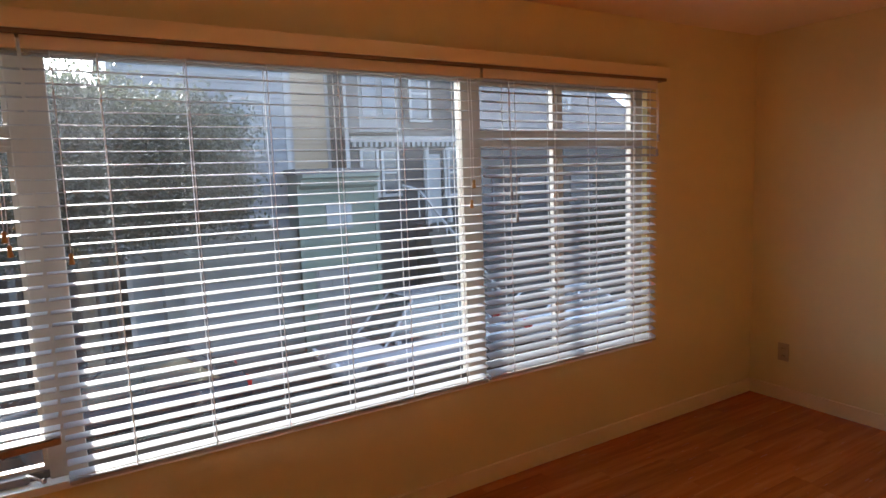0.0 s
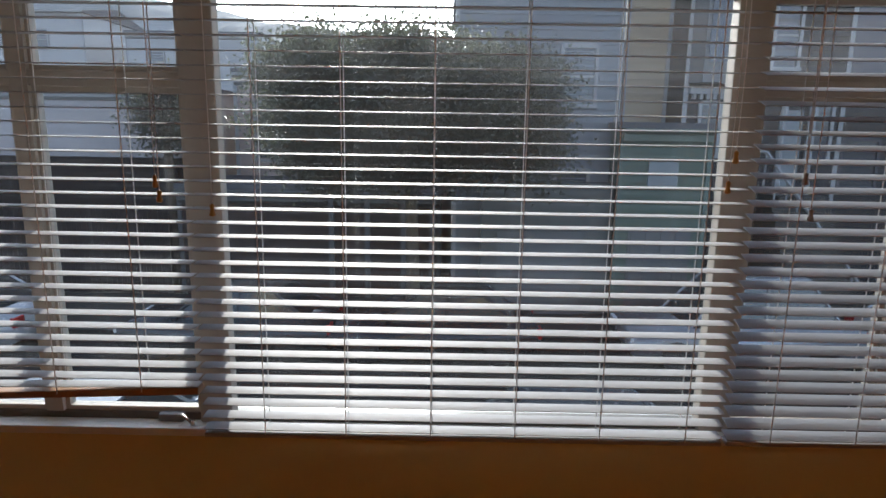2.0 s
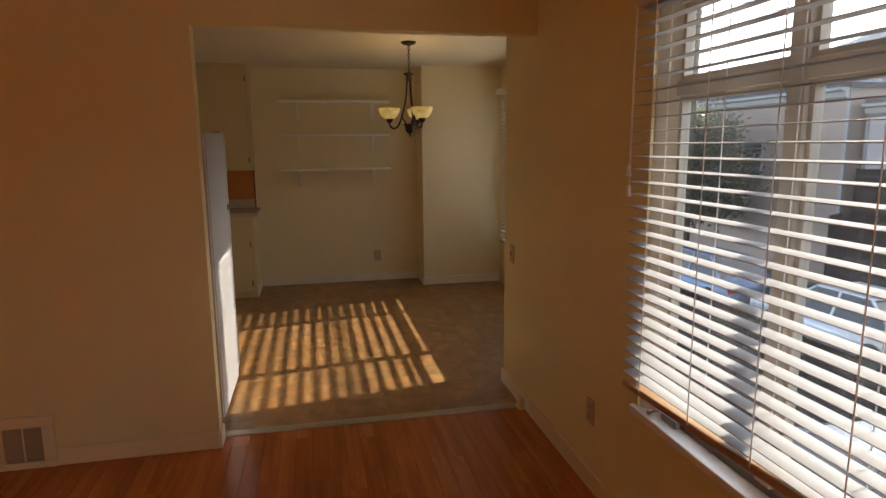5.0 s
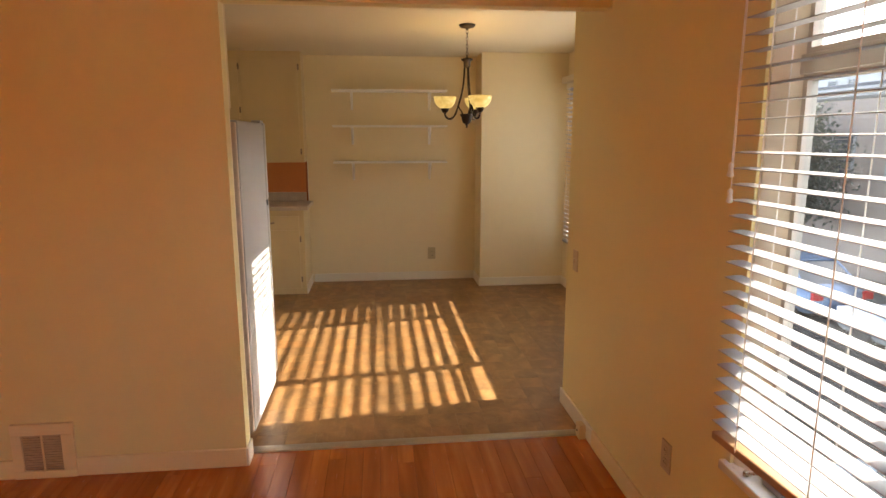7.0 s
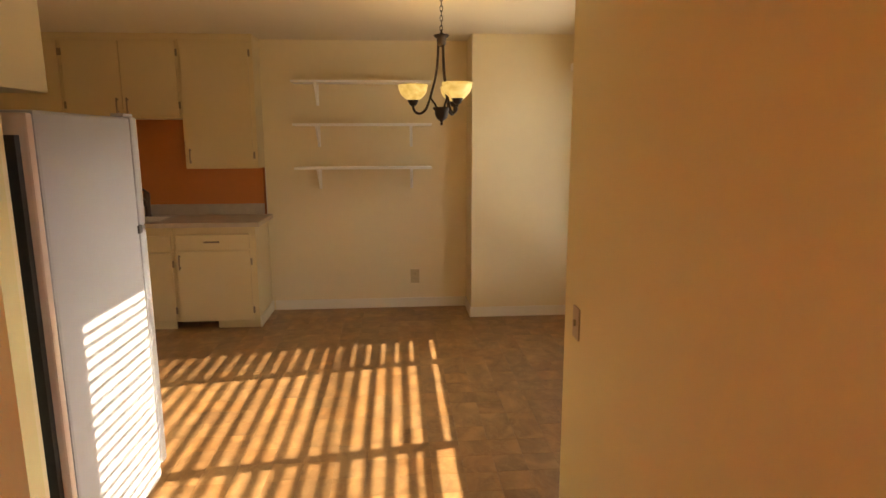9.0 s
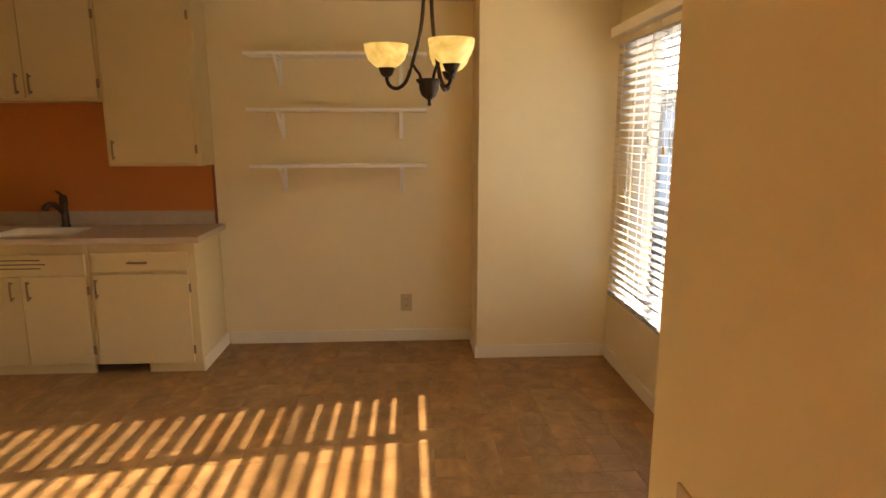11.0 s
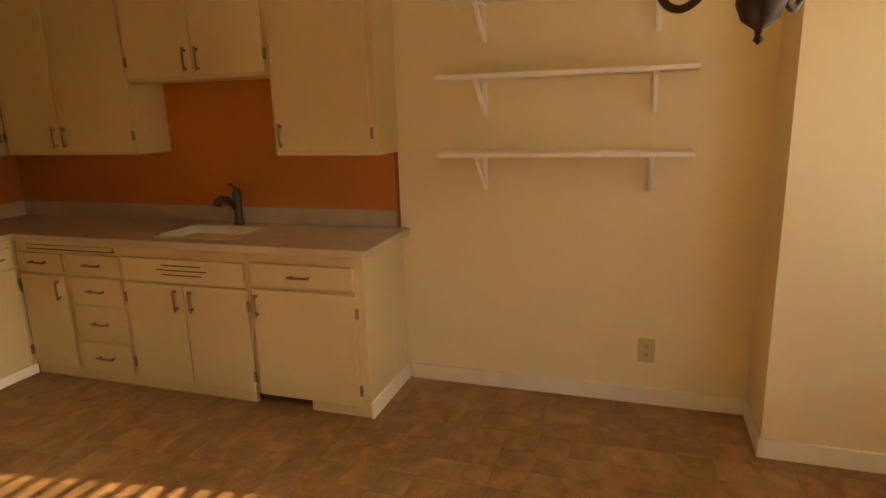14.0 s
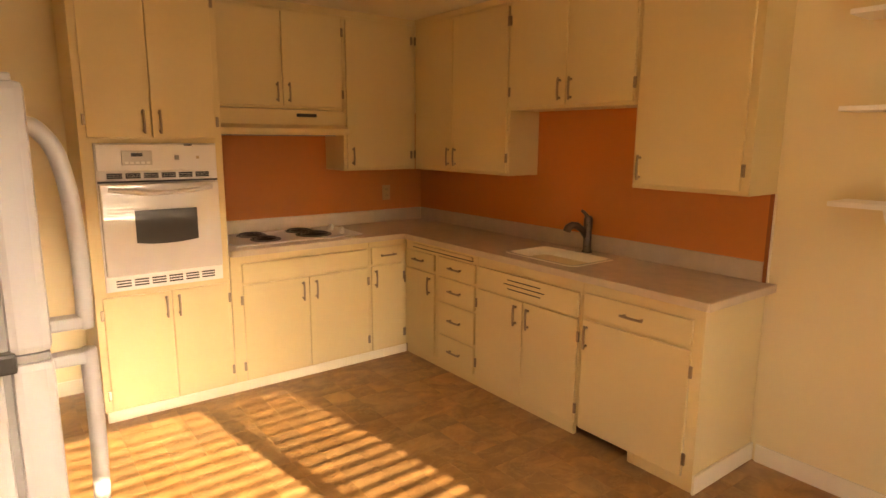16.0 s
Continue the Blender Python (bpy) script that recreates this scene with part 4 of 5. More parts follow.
M_VENT = material("grey brown grille", (0.52, 0.40, 0.25), 0.5)
floor_vent()
structure("threshold", prism([(-2.275, 0.0), (-2.27, 0.007), (-2.25, 0.011), (-2.235, 0.011), (-2.215, 0.007), (-2.21, 0.0)], "y", OPEN[0], LRY1 - 0.0135), material("worn metal threshold", (0.50, 0.45, 0.38), 0.35, metal=0.8, vary=0.3, grain=20), "worn metal threshold strip", "threshold")
stop = thing("door_stop", (-2.19, LRY1 - 0.02, 0.0), "small cream block screwed to the skirting beside the threshold", "block")
part("block", boxed(-2.225, -2.165, LRY1 - 0.05, LRY1 - 0.0155, 0.0, 0.075, bevel=0.004), M_TRIM_LR, stop)
part("screw", lathe([(0.006, 0), (0.006, 0.003), (0.001, 0.004)], (-2.195, LRY1 - 0.054, 0.04), 8, "y"), M_SLOT, stop)


# ---- floors in pieces ----
def floor_material(name, dark, mid, light, rough, scale, stretch, per_object, spread, swirl):
    """Wood or stone look by place in the room, each piece in a tone of its own."""
    m = bpy.data.materials.new(name)
    m.use_nodes = True
    n, l = m.node_tree.nodes, m.node_tree.links
    b = n["Principled BSDF"]
    geo = n.new("ShaderNodeNewGeometry")
    if per_object:
        rnd = n.new("ShaderNodeObjectInfo").outputs["Random"]
    else:
        rnd = geo.outputs["Random Per Island"]
    mul = n.new("ShaderNodeMath")
    mul.operation = "MULTIPLY"
    mul.inputs[1].default_value = 37.0
    l.new(rnd, mul.inputs[0])
    mp = n.new("ShaderNodeMapping")
    mp.inputs["Scale"].default_value = stretch
    l.new(geo.outputs["Position"], mp.inputs["Vector"])
    l.new(mul.outputs[0], mp.inputs["Location"])
    big = n.new("ShaderNodeTexNoise")
    big.inputs["Scale"].default_value, big.inputs["Detail"].default_value, big.inputs["Distortion"].default_value = scale, 5, swirl
    l.new(mp.outputs["Vector"], big.inputs["Vector"])
    tone = n.new("ShaderNodeMapRange")
    tone.inputs["To Min"].default_value, tone.inputs["To Max"].default_value = -spread, spread
    l.new(rnd, tone.inputs["Value"])
    add = n.new("ShaderNodeMath")
    l.new(big.outputs["Fac"], add.inputs[0])
    l.new(tone.outputs["Result"], add.inputs[1])
    ramp = n.new("ShaderNodeValToRGB")
    ramp.color_ramp.elements[0].position, ramp.color_ramp.elements[1].position = 0.28, 0.74
    ramp.color_ramp.elements[0].color, ramp.color_ramp.elements[1].color = rgb(dark), rgb(light)
    ramp.color_ramp.elements.new(0.5).color = rgb(mid)
    l.new(add.outputs[0], ramp.inputs["Fac"])
    l.new(ramp.outputs["Color"], b.inputs["Base Color"])
    fine = n.new("ShaderNodeTexNoise")
    fine.inputs["Scale"].default_value, fine.inputs["Detail"].default_value = scale * 6, 4
    l.new(mp.outputs["Vector"], fine.inputs["Vector"])
    rr = n.new("ShaderNodeMapRange")
    rr.inputs["To Min"].default_value, rr.inputs["To Max"].default_value = rough * 0.75, rough * 1.3
    l.new(fine.outputs["Fac"], rr.inputs["Value"])
    l.new(rr.outputs["Result"], b.inputs["Roughness"])
    bp = n.new("ShaderNodeBump")
    bp.inputs["Strength"].default_value, bp.inputs["Distance"].default_value = 0.12, 0.003
    l.new(fine.outputs["Fac"], bp.inputs["Height"])
    l.new(bp.outputs["Normal"], b.inputs["Normal"])
    return m


OAK = ((0.32, 0.083, 0.0115), (0.44, 0.122, 0.018), (0.56, 0.182, 0.034), 0.24, 3.0, (0.5, 6, 6))
M_OAK = floor_material("red oak strips", *OAK, True, 0.09, 0.3)
M_OAK_REST = floor_material("red oak strips beyond", *OAK, False, 0.09, 0.3)


def stone_material(name, per_object):
    """Printed slate: each tile leans to ochre, rust or grey, clouded within and crossed by pale veins."""
    m = bpy.data.materials.new(name)
    m.use_nodes = True
    n, l = m.node_tree.nodes, m.node_tree.links
    b = n["Principled BSDF"]
    geo = n.new("ShaderNodeNewGeometry")
    rnd = n.new("ShaderNodeObjectInfo").outputs["Random"] if per_object else geo.outputs["Random Per Island"]

    def math_node(op, one, two):
        q = n.new("ShaderNodeMath")
        q.operation = op
        for socket, v in zip(q.inputs, (one, two)):
            if isinstance(v, float):
                socket.default_value = v
            else:
                l.new(v, socket)
        return q.outputs[0]

    def noise_at(scale, detail, swirl, rough=0.55):
        q = n.new("ShaderNodeTexNoise")
        q.inputs["Scale"].default_value, q.inputs["Detail"].default_value = scale, detail
        q.inputs["Distortion"].default_value, q.inputs["Roughness"].default_value = swirl, rough
        l.new(mp.outputs["Vector"], q.inputs["Vector"])
        return q.outputs["Fac"]

    def ramp_of(fac, *stops):
        q = n.new("ShaderNodeValToRGB")
        e = q.color_ramp.elements
        e[0].position, e[0].color = stops[0][0], rgb(stops[0][1])
        e[1].position, e[1].color = stops[-1][0], rgb(stops[-1][1])
        for at, c in stops[1:-1]:
            e.new(at).color = rgb(c)
        l.new(fac, q.inputs["Fac"])
        return q.outputs["Color"]

    mp = n.new("ShaderNodeMapping")
    mp.inputs["Scale"].default_value = (1.0, 1.25, 1.0)
    l.new(geo.outputs["Position"], mp.inputs["Vector"])
    l.new(math_node("MULTIPLY", rnd, 37.0), mp.inputs["Location"])
    cloud = noise_at(5.5, 6, 0.7, 0.55)
    tint = ramp_of(rnd, (0.0, (0.298, 0.160, 0.062)), (0.25, (0.275, 0.150, 0.061)), (0.5, (0.300, 0.150, 0.054)), (0.75, (0.255, 0.142, 0.061)), (1.0, (0.320, 0.180, 0.074)))
    shade = ramp_of(cloud, (0.32, (0.76, 0.75, 0.74)), (0.5, (1.05, 1.05, 1.05)), (0.68, (1.5, 1.52, 1.5)))
    mul = n.new("ShaderNodeMix")
    mul.data_type, mul.blend_type = "RGBA", "MULTIPLY"
    mul.inputs["Factor"].default_value = 1.0
    l.new(tint, mul.inputs[6])
    l.new(shade, mul.inputs[7])
    ridge = math_node("ABSOLUTE", math_node("SUBTRACT", noise_at(4.5, 4, 1.4), 0.5), 0.0)
    vein = n.new("ShaderNodeMapRange")
    vein.inputs["From Min"].default_value, vein.inputs["From Max"].default_value = 0.0, 0.03
    vein.inputs["To Min"].default_value, vein.inputs["To Max"].default_value = 0.30, 0.0
    l.new(ridge, vein.inputs["Value"])
    patch = math_node("MULTIPLY", vein.outputs["Result"], noise_at(2.0, 2, 0.0))
    veined = n.new("ShaderNodeMix")
    veined.data_type = "RGBA"
    l.new(patch, veined.inputs["Factor"])
    l.new(mul.outputs[2], veined.inputs[6])
    veined.inputs[7].default_value = (0.52, 0.37, 0.20, 1.0)
    l.new(veined.outputs[2], b.inputs["Base Color"])
    fine = noise_at(45.0, 4, 0.3)
    rr = n.new("ShaderNodeMapRange")
    rr.inputs["To Min"].default_value, rr.inputs["To Max"].default_value = 0.3, 0.48
    l.new(fine, rr.inputs["Value"])
    l.new(rr.outputs["Result"], b.inputs["Roughness"])
    bp = n.new("ShaderNodeBump")
    bp.inputs["Strength"].default_value, bp.inputs["Distance"].default_value = 0.15, 0.003
    l.new(math_node("ADD", fine, cloud), bp.inputs["Height"])
    l.new(bp.outputs["Normal"], b.inputs["Normal"])
    return m


M_STONE = stone_material("stone pattern vinyl", True)
M_STONE_REST = stone_material("stone pattern vinyl beyond", False)


def flat_piece(lx, ly, thick, edge):
    """A thin slab with a small chamfer round its upper face, from the origin corner."""
    bm = bmesh.new()
    e = edge
    low = [bm.verts.new(p) for p in ((0, 0, -thick), (lx, 0, -thick), (lx, ly, -thick), (0, ly, -thick))]
    mid = [bm.verts.new(p) for p in ((0, 0, -e), (lx, 0, -e), (lx, ly, -e), (0, ly, -e))]
    top_ = [bm.verts.new(p) for p in ((e, e, 0), (lx - e, e, 0), (lx - e, ly - e, 0), (e, ly - e, 0))]
    for a, b in ((low, mid), (mid, top_)):
        for k in range(4):
            bm.faces.new((a[k], a[(k + 1) % 4], b[(k + 1) % 4], b[k]))
    bm.faces.new(top_)
    return bm


def lay(pieces, name, mat, rest_mat, parent, near, thick, edge):
    """Lays pieces (x, y, lx, ly): those in the near stretch as objects on shared meshes, the rest joined."""
    meshes, rest = {}, bmesh.new()
    for x, y, lx, ly in pieces:
        if near(x + lx / 2, y + ly / 2):
            key = (round(lx, 3), round(ly, 3))
            if key not in meshes:
                meshes[key] = mesh_of(flat_piece(lx, ly, thick, edge), name, mat)
            ob = new(name, meshes[key])
            ob.parent = parent
            ob.location = Vector((x, y, 0)) - origin_of(parent)
        else:
            one = flat_piece(lx, ly, thick, edge)
            bmesh.ops.translate(one, verts=one.verts, vec=(x, y, 0))
            me = bpy.data.meshes.new("piece")
            one.to_mesh(me)
            one.free()
            rest.from_mesh(me)
            bpy.data.meshes.remove(me)
    tagged(part(name + "s_beyond", rest, rest_mat, parent), kind="stuff")


def oak_strips():
    rng = random.Random(4)
    lengths = (0.6, 0.85, 1.1, 1.4)
    pieces = []
    w, g = 0.0826, 0.0008
    y = LRY1 - 0.0005
    while y > LRY0:
        x = -2.26 + 0.05 - rng.uniform(0, 0.5)
        while x < LRX1:
            ln = rng.choice(lengths)
            a, b = max(x, -2.212), min(x + ln, LRX1)
            if b - a > 0.05:
                pieces.append((a + g / 2, max(y - w, LRY0) + g / 2, round(b - a - g, 3), min(w, y - LRY0) - g))
            x += ln
        y -= w
    lay(pieces, "plank", M_OAK, M_OAK_REST, floor_lr, lambda x, y: y > -0.3 and (x < -0.3 or x > 1.7), 0.012, 0.0008)


def stone_tiles():
    floor_k = structure("floor_kitchen", boxed(KX0 - 0.15, -2.26 + 0.02, KY0 - 0.15, KY1 + 0.15, -0.15, -0.0035), M_GAP_K, "mottled brown stone-pattern vinyl floor", "floor")
    w, g = 0.1525, 0.0010
    pieces = []
    rng = random.Random(12)
    nx, ny = int((-2.26 + 0.02 - KX0) / w) + 1, int((KY1 - KY0) / w) + 1
    taken = set()
    for i in range(nx):
        for j in range(ny):
            if (i, j) in taken:
                continue
            # some tiles are double length, along or across the room
            di, dj = rng.choice(((1, 1), (1, 1), (1, 1), (2, 1), (1, 2)))
            cells = [(i + a, j + b) for a in range(di) for b in range(dj)]
            if any(c in taken for c in cells):
                di = dj = 1
                cells = [(i, j)]
            taken.update(cells)
            x, y = KX0 + i * w, KY0 + j * w
            lx, ly = min(w * di, -2.26 + 0.01 - x), min(w * dj, KY1 - y)
            if lx > 0.02 and ly > 0.02:
                pieces.append((x + g / 2, y + g / 2, round(lx - g, 4), round(ly - g, 4)))
    lay(pieces, "tile", M_STONE, M_STONE_REST, floor_k, lambda x, y: -4.9 < x < -2.65 and -0.55 < y < 2.7, 0.0035, 0.0004)


M_GAP_K = material("brown tile joint", (0.25, 0.15, 0.068), 0.8)
oak_strips()
stone_tiles()


# ---- the street outside ----
GZ = -3.2
M_ASPHALT = material("asphalt", (0.030, 0.030, 0.031), 0.9, vary=0.35, grain=1.2, bump=0.3, bump_scale=30, spec=0.06)
M_CONCRETE = material("pavement concrete", (0.085, 0.08, 0.072), 0.9, vary=0.3, grain=1.0, bump=0.2, bump_scale=20, spec=0.15)
M_KERB = material("kerb stone", (0.32, 0.31, 0.29), 0.8, vary=0.25, grain=2)
M_EARTH = material("dry ground", (0.16, 0.15, 0.12), 0.95, vary=0.4, grain=0.2)
structure("ground", boxed(-900, 900, -300, 1500, GZ - 0.6, GZ - 0.15), M_EARTH, "dry city ground reaching the horizon", "ground")
structure("road", boxed(-120, 120, 6.2, 14.2, GZ - 0.15, GZ), M_ASPHALT, "grey asphalt street with worn patches", "road")
for y0, y1 in ((2.6, 6.0), (14.4, 17.0)):
    structure("pavement", boxed(-120, 120, y0, y1, GZ - 0.15, GZ + 0.13), M_CONCRETE, "pale concrete pavement", "pavement")
for y0, y1 in ((6.0, 6.2), (14.2, 14.4)):
    structure("kerb", boxed(-120, 120, y0, y1, GZ - 0.15, GZ + 0.14, bevel=0.02), M_KERB, "concrete kerb", "kerb")

# Distance haze is mixed into both of these pale greys.
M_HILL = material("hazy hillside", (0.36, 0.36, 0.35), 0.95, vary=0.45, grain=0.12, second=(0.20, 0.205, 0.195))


def hillside():
    bm = bmesh.new()
    nx, ny = 90, 14
    grid = []
    for j in range(ny):
        row = []
        for i in range(nx):
            x = -420 + 720 * i / (nx - 1)
            y = 150 + 240 * j / (ny - 1)
            ridge = 30 + 16 * math.exp(-((x + 230) / 120) ** 2) + 2 * math.exp(-((x + 60) / 60) ** 2) - 14 * (x > -20) * min(1, (x + 20) / 80)
            up = math.sin(min(1, j / (ny - 5)) * math.pi / 2)
            h = max(0.5, ridge) * up * (y / 200) + 5 * noise.noise((x * 0.02, y * 0.02, 0)) + 1.6 * noise.noise((x * 0.11, y * 0.1, 3))
            row.append(bm.verts.new((x, y, GZ - 1 + h)))
        grid.append(row)
    for a, b in zip(grid, grid[1:]):
        for k in range(nx - 1):
            bm.faces.new((a[k], a[k + 1], b[k + 1], b[k]))
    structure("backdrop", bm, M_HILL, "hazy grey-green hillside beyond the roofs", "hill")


hillside()


# ---- houses across the street ----
M_WHITEWOOD = material("white house trim", (0.31, 0.31, 0.305), 0.6, vary=0.12, grain=3)
M_GREYWOOD = material("grey house trim", (0.15, 0.15, 0.15), 0.6, vary=0.15, grain=3)
M_ROOF = material("dark roofing", (0.10, 0.10, 0.11), 0.9, vary=0.3, grain=2, bump=0.3)
M_DARKPANE = material("dark window glass", (0.05, 0.06, 0.075), 0.06, vary=0.2, grain=1)
M_CURTAIN = material("pale curtain", (0.26, 0.28, 0.29), 0.8, vary=0.2, grain=5)


def house_window(house, x0, x1, z0, z1, y, trim, bars=1):
    e = 0.09
    w = part("window", boxed(x0, x1, y - 0.03, y + 0.02, z0, z1), M_DARKPANE, house)
    for b in ((x0 - e, x0, z0 - e, z1 + e), (x1, x1 + e, z0 - e, z1 + e), (x0, x1, z1, z1 + e * 1.3)):
        part("frame", boxed(b[0], b[1], y - 0.09, y, b[2], b[3]), trim, w)
    part("sill", boxed(x0 - e * 1.3, x1 + e * 1.3, y - 0.13, y, z0 - e, z0), trim, w)
    part("meeting_rail", boxed(x0, x1, y - 0.05, y - 0.031, (z0 + z1) / 2 - 0.03, (z0 + z1) / 2 + 0.03), trim, w)
    for k in range(1, bars):
        x = x0 + (x1 - x0) * k / bars
        part("bar", boxed(x - 0.02, x + 0.02, y - 0.048, y - 0.031, z0, z1), trim, w)
    return w


def siding(house, x0, x1, y, z0, z1, mat, gap=0.18):
    """Lapped boards, each leaning out at its foot."""
    verts, faces = [], []
    z = z0
    while z < z1:
        t = min(z + gap, z1)
        n = len(verts)
        verts += [(x0, y - 0.035, z), (x1, y - 0.035, z), (x1, y - 0.005, t), (x0, y - 0.005, t), (x0, y, z), (x1, y, z)]
        faces += [(n, n + 1, n + 2, n + 3), (n, n + 4, n + 5, n + 1)]
        z = t
    me = bpy.data.meshes.new("siding")
    at = origin_of(house)
    me.from_pydata([tuple(Vector(v) - at) for v in verts], [], faces)
    me.materials.append(mat)
    ob = new("siding", me)
    ob.parent = house
    return tagged(ob, kind="stuff")


def house(x0, x1, y, z1, colour, label, windows=(), depth=9.0, roof="flat", trim=None, gap=0.18, rough=0.75, rise=2.2, group="houses across the street"):
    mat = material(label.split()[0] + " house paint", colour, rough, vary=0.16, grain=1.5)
    trim = trim or M_WHITEWOOD
    h = thing("house", ((x0 + x1) / 2, y + depth / 2, GZ - 0.1), label, "house", group=group)
    part("wall", boxed(x0, x1, y, y + depth, GZ - 0.1, z1), mat, h)
    siding(h, x0 + 0.06, x1 - 0.06, y, GZ + 0.2, z1 - 0.1, mat, gap)
    if roof == "flat":
        part("roof", boxed(x0 - 0.1, x1 + 0.1, y - 0.1, y + depth, z1, z1 + 0.15), M_ROOF, h)
        part("cornice", prism([(y - 0.38, z1), (y - 0.38, z1 - 0.09), (y - 0.22, z1 - 0.14), (y - 0.2, z1 - 0.3), (y - 0.04, z1 - 0.4), (y - 0.03, z1)], "x", x0, x1), trim, h)
    else:
        part("roof", prism([(y - 0.35, z1), (y + depth / 2, z1 + rise), (y + depth, z1), (y + depth, z1 - 0.12), (y - 0.35, z1 - 0.12)], "x", x0 - 0.2, x1 + 0.2), M_ROOF, h)
        part("gutter", boxed(x0 - 0.2, x1 + 0.2, y - 0.45, y - 0.33, z1 - 0.13, z1), trim, h)
    for a in (x0, x1):
        part("corner_board", boxed(a - 0.06, a + 0.06, y - 0.05, y, GZ, z1 - 0.3), trim, h)
    for wx0, wx1, wz0, wz1 in windows:
        house_window(h, wx0, wx1, wz0, wz1, y, trim)
    return h


blue = house(1.2, 5.4, 16.6, 5.6, (0.19, 0.205, 0.225), "blue clapboard house with white trimmed windows", [(3.95, 4.75, 2.35, 3.75), (1.9, 2.7, 2.35, 3.75), (3.9, 4.7, -0.9, 0.6), (2.0, 2.8, -0.9, 0.6)])
part("lower_storey", boxed(1.9, 5.25, 15.75, 16.6, GZ, 0.35), material("pale stucco", (0.12, 0.125, 0.118), 0.8, vary=0.15, grain=2), blue, "pale stucco lower storey")
part("garage_door", boxed(2.3, 4.5, 15.7, 15.75, GZ, -0.9), M_GREYWOOD, blue, "grey garage door")
tan = house(6.05, 7.25, 18.4, 6.2, (0.42, 0.33, 0.23), "tan clapboard house with wide lapped boards", [], gap=0.22)
green = house(5.3, 7.5, 15.6, 1.75, (0.115, 0.15, 0.12), "green garage front with a grey door", [], depth=1.3, trim=material("green trim", (0.14, 0.175, 0.145), 0.7))
gd = part("garage_door", boxed(5.62, 7.2, 15.55, 15.6, GZ, -0.75), M_GREYWOOD, green, "grey panelled garage door")
for k in range(4):
    for j in range(3):
        part("panel", boxed(5.68 + 0.38 * k, 6.0 + 0.38 * k, 15.53, 15.55, GZ + 0.15 + 0.78 * j, GZ + 0.8 + 0.78 * j), M_GREYWOOD, gd)
part("window", boxed(6.0, 6.75, 15.54, 15.6, 0.25, 0.95, bevel=0.02), M_CURTAIN, green, "pale shuttered window")


def victorian():
    # Dark paint, taken down to near black with crushed shade in it.
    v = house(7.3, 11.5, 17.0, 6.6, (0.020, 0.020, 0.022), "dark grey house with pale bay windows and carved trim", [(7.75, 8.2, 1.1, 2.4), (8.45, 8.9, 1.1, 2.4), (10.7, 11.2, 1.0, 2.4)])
    bay = part("bay_window", prism([(7.32, 17.0), (7.5, 16.45), (8.8, 16.45), (9.0, 17.0)], "z", 2.95, 6.0), M_GREYWOOD, v, "grey bay window")
    for a, b in ((7.6, 8.05), (8.25, 8.7)):
        part("pane", boxed(a, b, 16.42, 16.46, 3.45, 5.0), M_DARKPANE, bay, "dark glazed pane")
    house_window(v, 9.5, 10.1, 3.4, 5.0, 17.0, M_WHITEWOOD)
    part("belt_course", boxed(7.35, 11.5, 16.8, 17.0, 2.68, 2.86), M_WHITEWOOD, v, "white belt course")
    for k in range(22):
        part("dentil", boxed(7.45 + 0.18 * k, 7.54 + 0.18 * k, 16.86, 17.0, 2.55, 2.68), M_WHITEWOOD, v)
    part("door", boxed(9.85, 10.45, 16.9, 17.0, 0.1, 2.3), M_CURTAIN, v, "pale panelled front door")
    for a in (9.72, 10.5):
        part("porch_post", lathe([(0.09, 0), (0.09, 0.3), (0.055, 0.4), (0.05, 1.9), (0.08, 2.05), (0.08, 2.4)], (a, 16.5, 0.1), 10), M_WHITEWOOD, v)
    part("stoop", boxed(9.5, 10.8, 15.9, 17.0, GZ, 0.1), M_CONCRETE, v, "concrete stoop")
    st = thing("front_stairs", (10.2, 15.2, GZ), "concrete front stairs with pale sloping rails", "stairs")
    for k in range(16):
        part("step", boxed(9.3, 10.8, 15.9 - 0.12 * (k + 1), 15.9 - 0.12 * k, GZ, 0.1 - 0.19 * (k + 1)), M_CONCRETE, st)
    for y in (15.95,):
        part("handrail", tube([(8.7, y + 0.3, 1.35), (9.2, y + 0.2, 1.2), (11.4, y - 0.9, -2.1)], 0.05, 6), M_WHITEWOOD, st, "white handrail")
        for k in range(9):
            u = k / 9
            x, yy, z = 9.2 + 2.2 * u, y + 0.2 - 1.1 * u, 1.2 - 3.3 * u
            part("baluster", boxed(x - 0.02, x + 0.02, yy - 0.02, yy + 0.02, max(GZ, z - 0.85), z), M_WHITEWOOD, st)


victorian()
# Walls lowered to near black: the facade's shade is in the colour.
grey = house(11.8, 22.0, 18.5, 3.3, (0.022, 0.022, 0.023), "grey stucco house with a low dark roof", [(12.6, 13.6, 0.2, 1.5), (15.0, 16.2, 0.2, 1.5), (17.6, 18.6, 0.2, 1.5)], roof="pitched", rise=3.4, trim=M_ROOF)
part("dormer", boxed(17.4, 18.6, 19.5, 22.0, 3.5, 4.9), M_WHITEWOOD, grey, "white dormer")
house_window(grey, 17.7, 18.3, 3.9, 4.6, 19.5, M_WHITEWOOD)
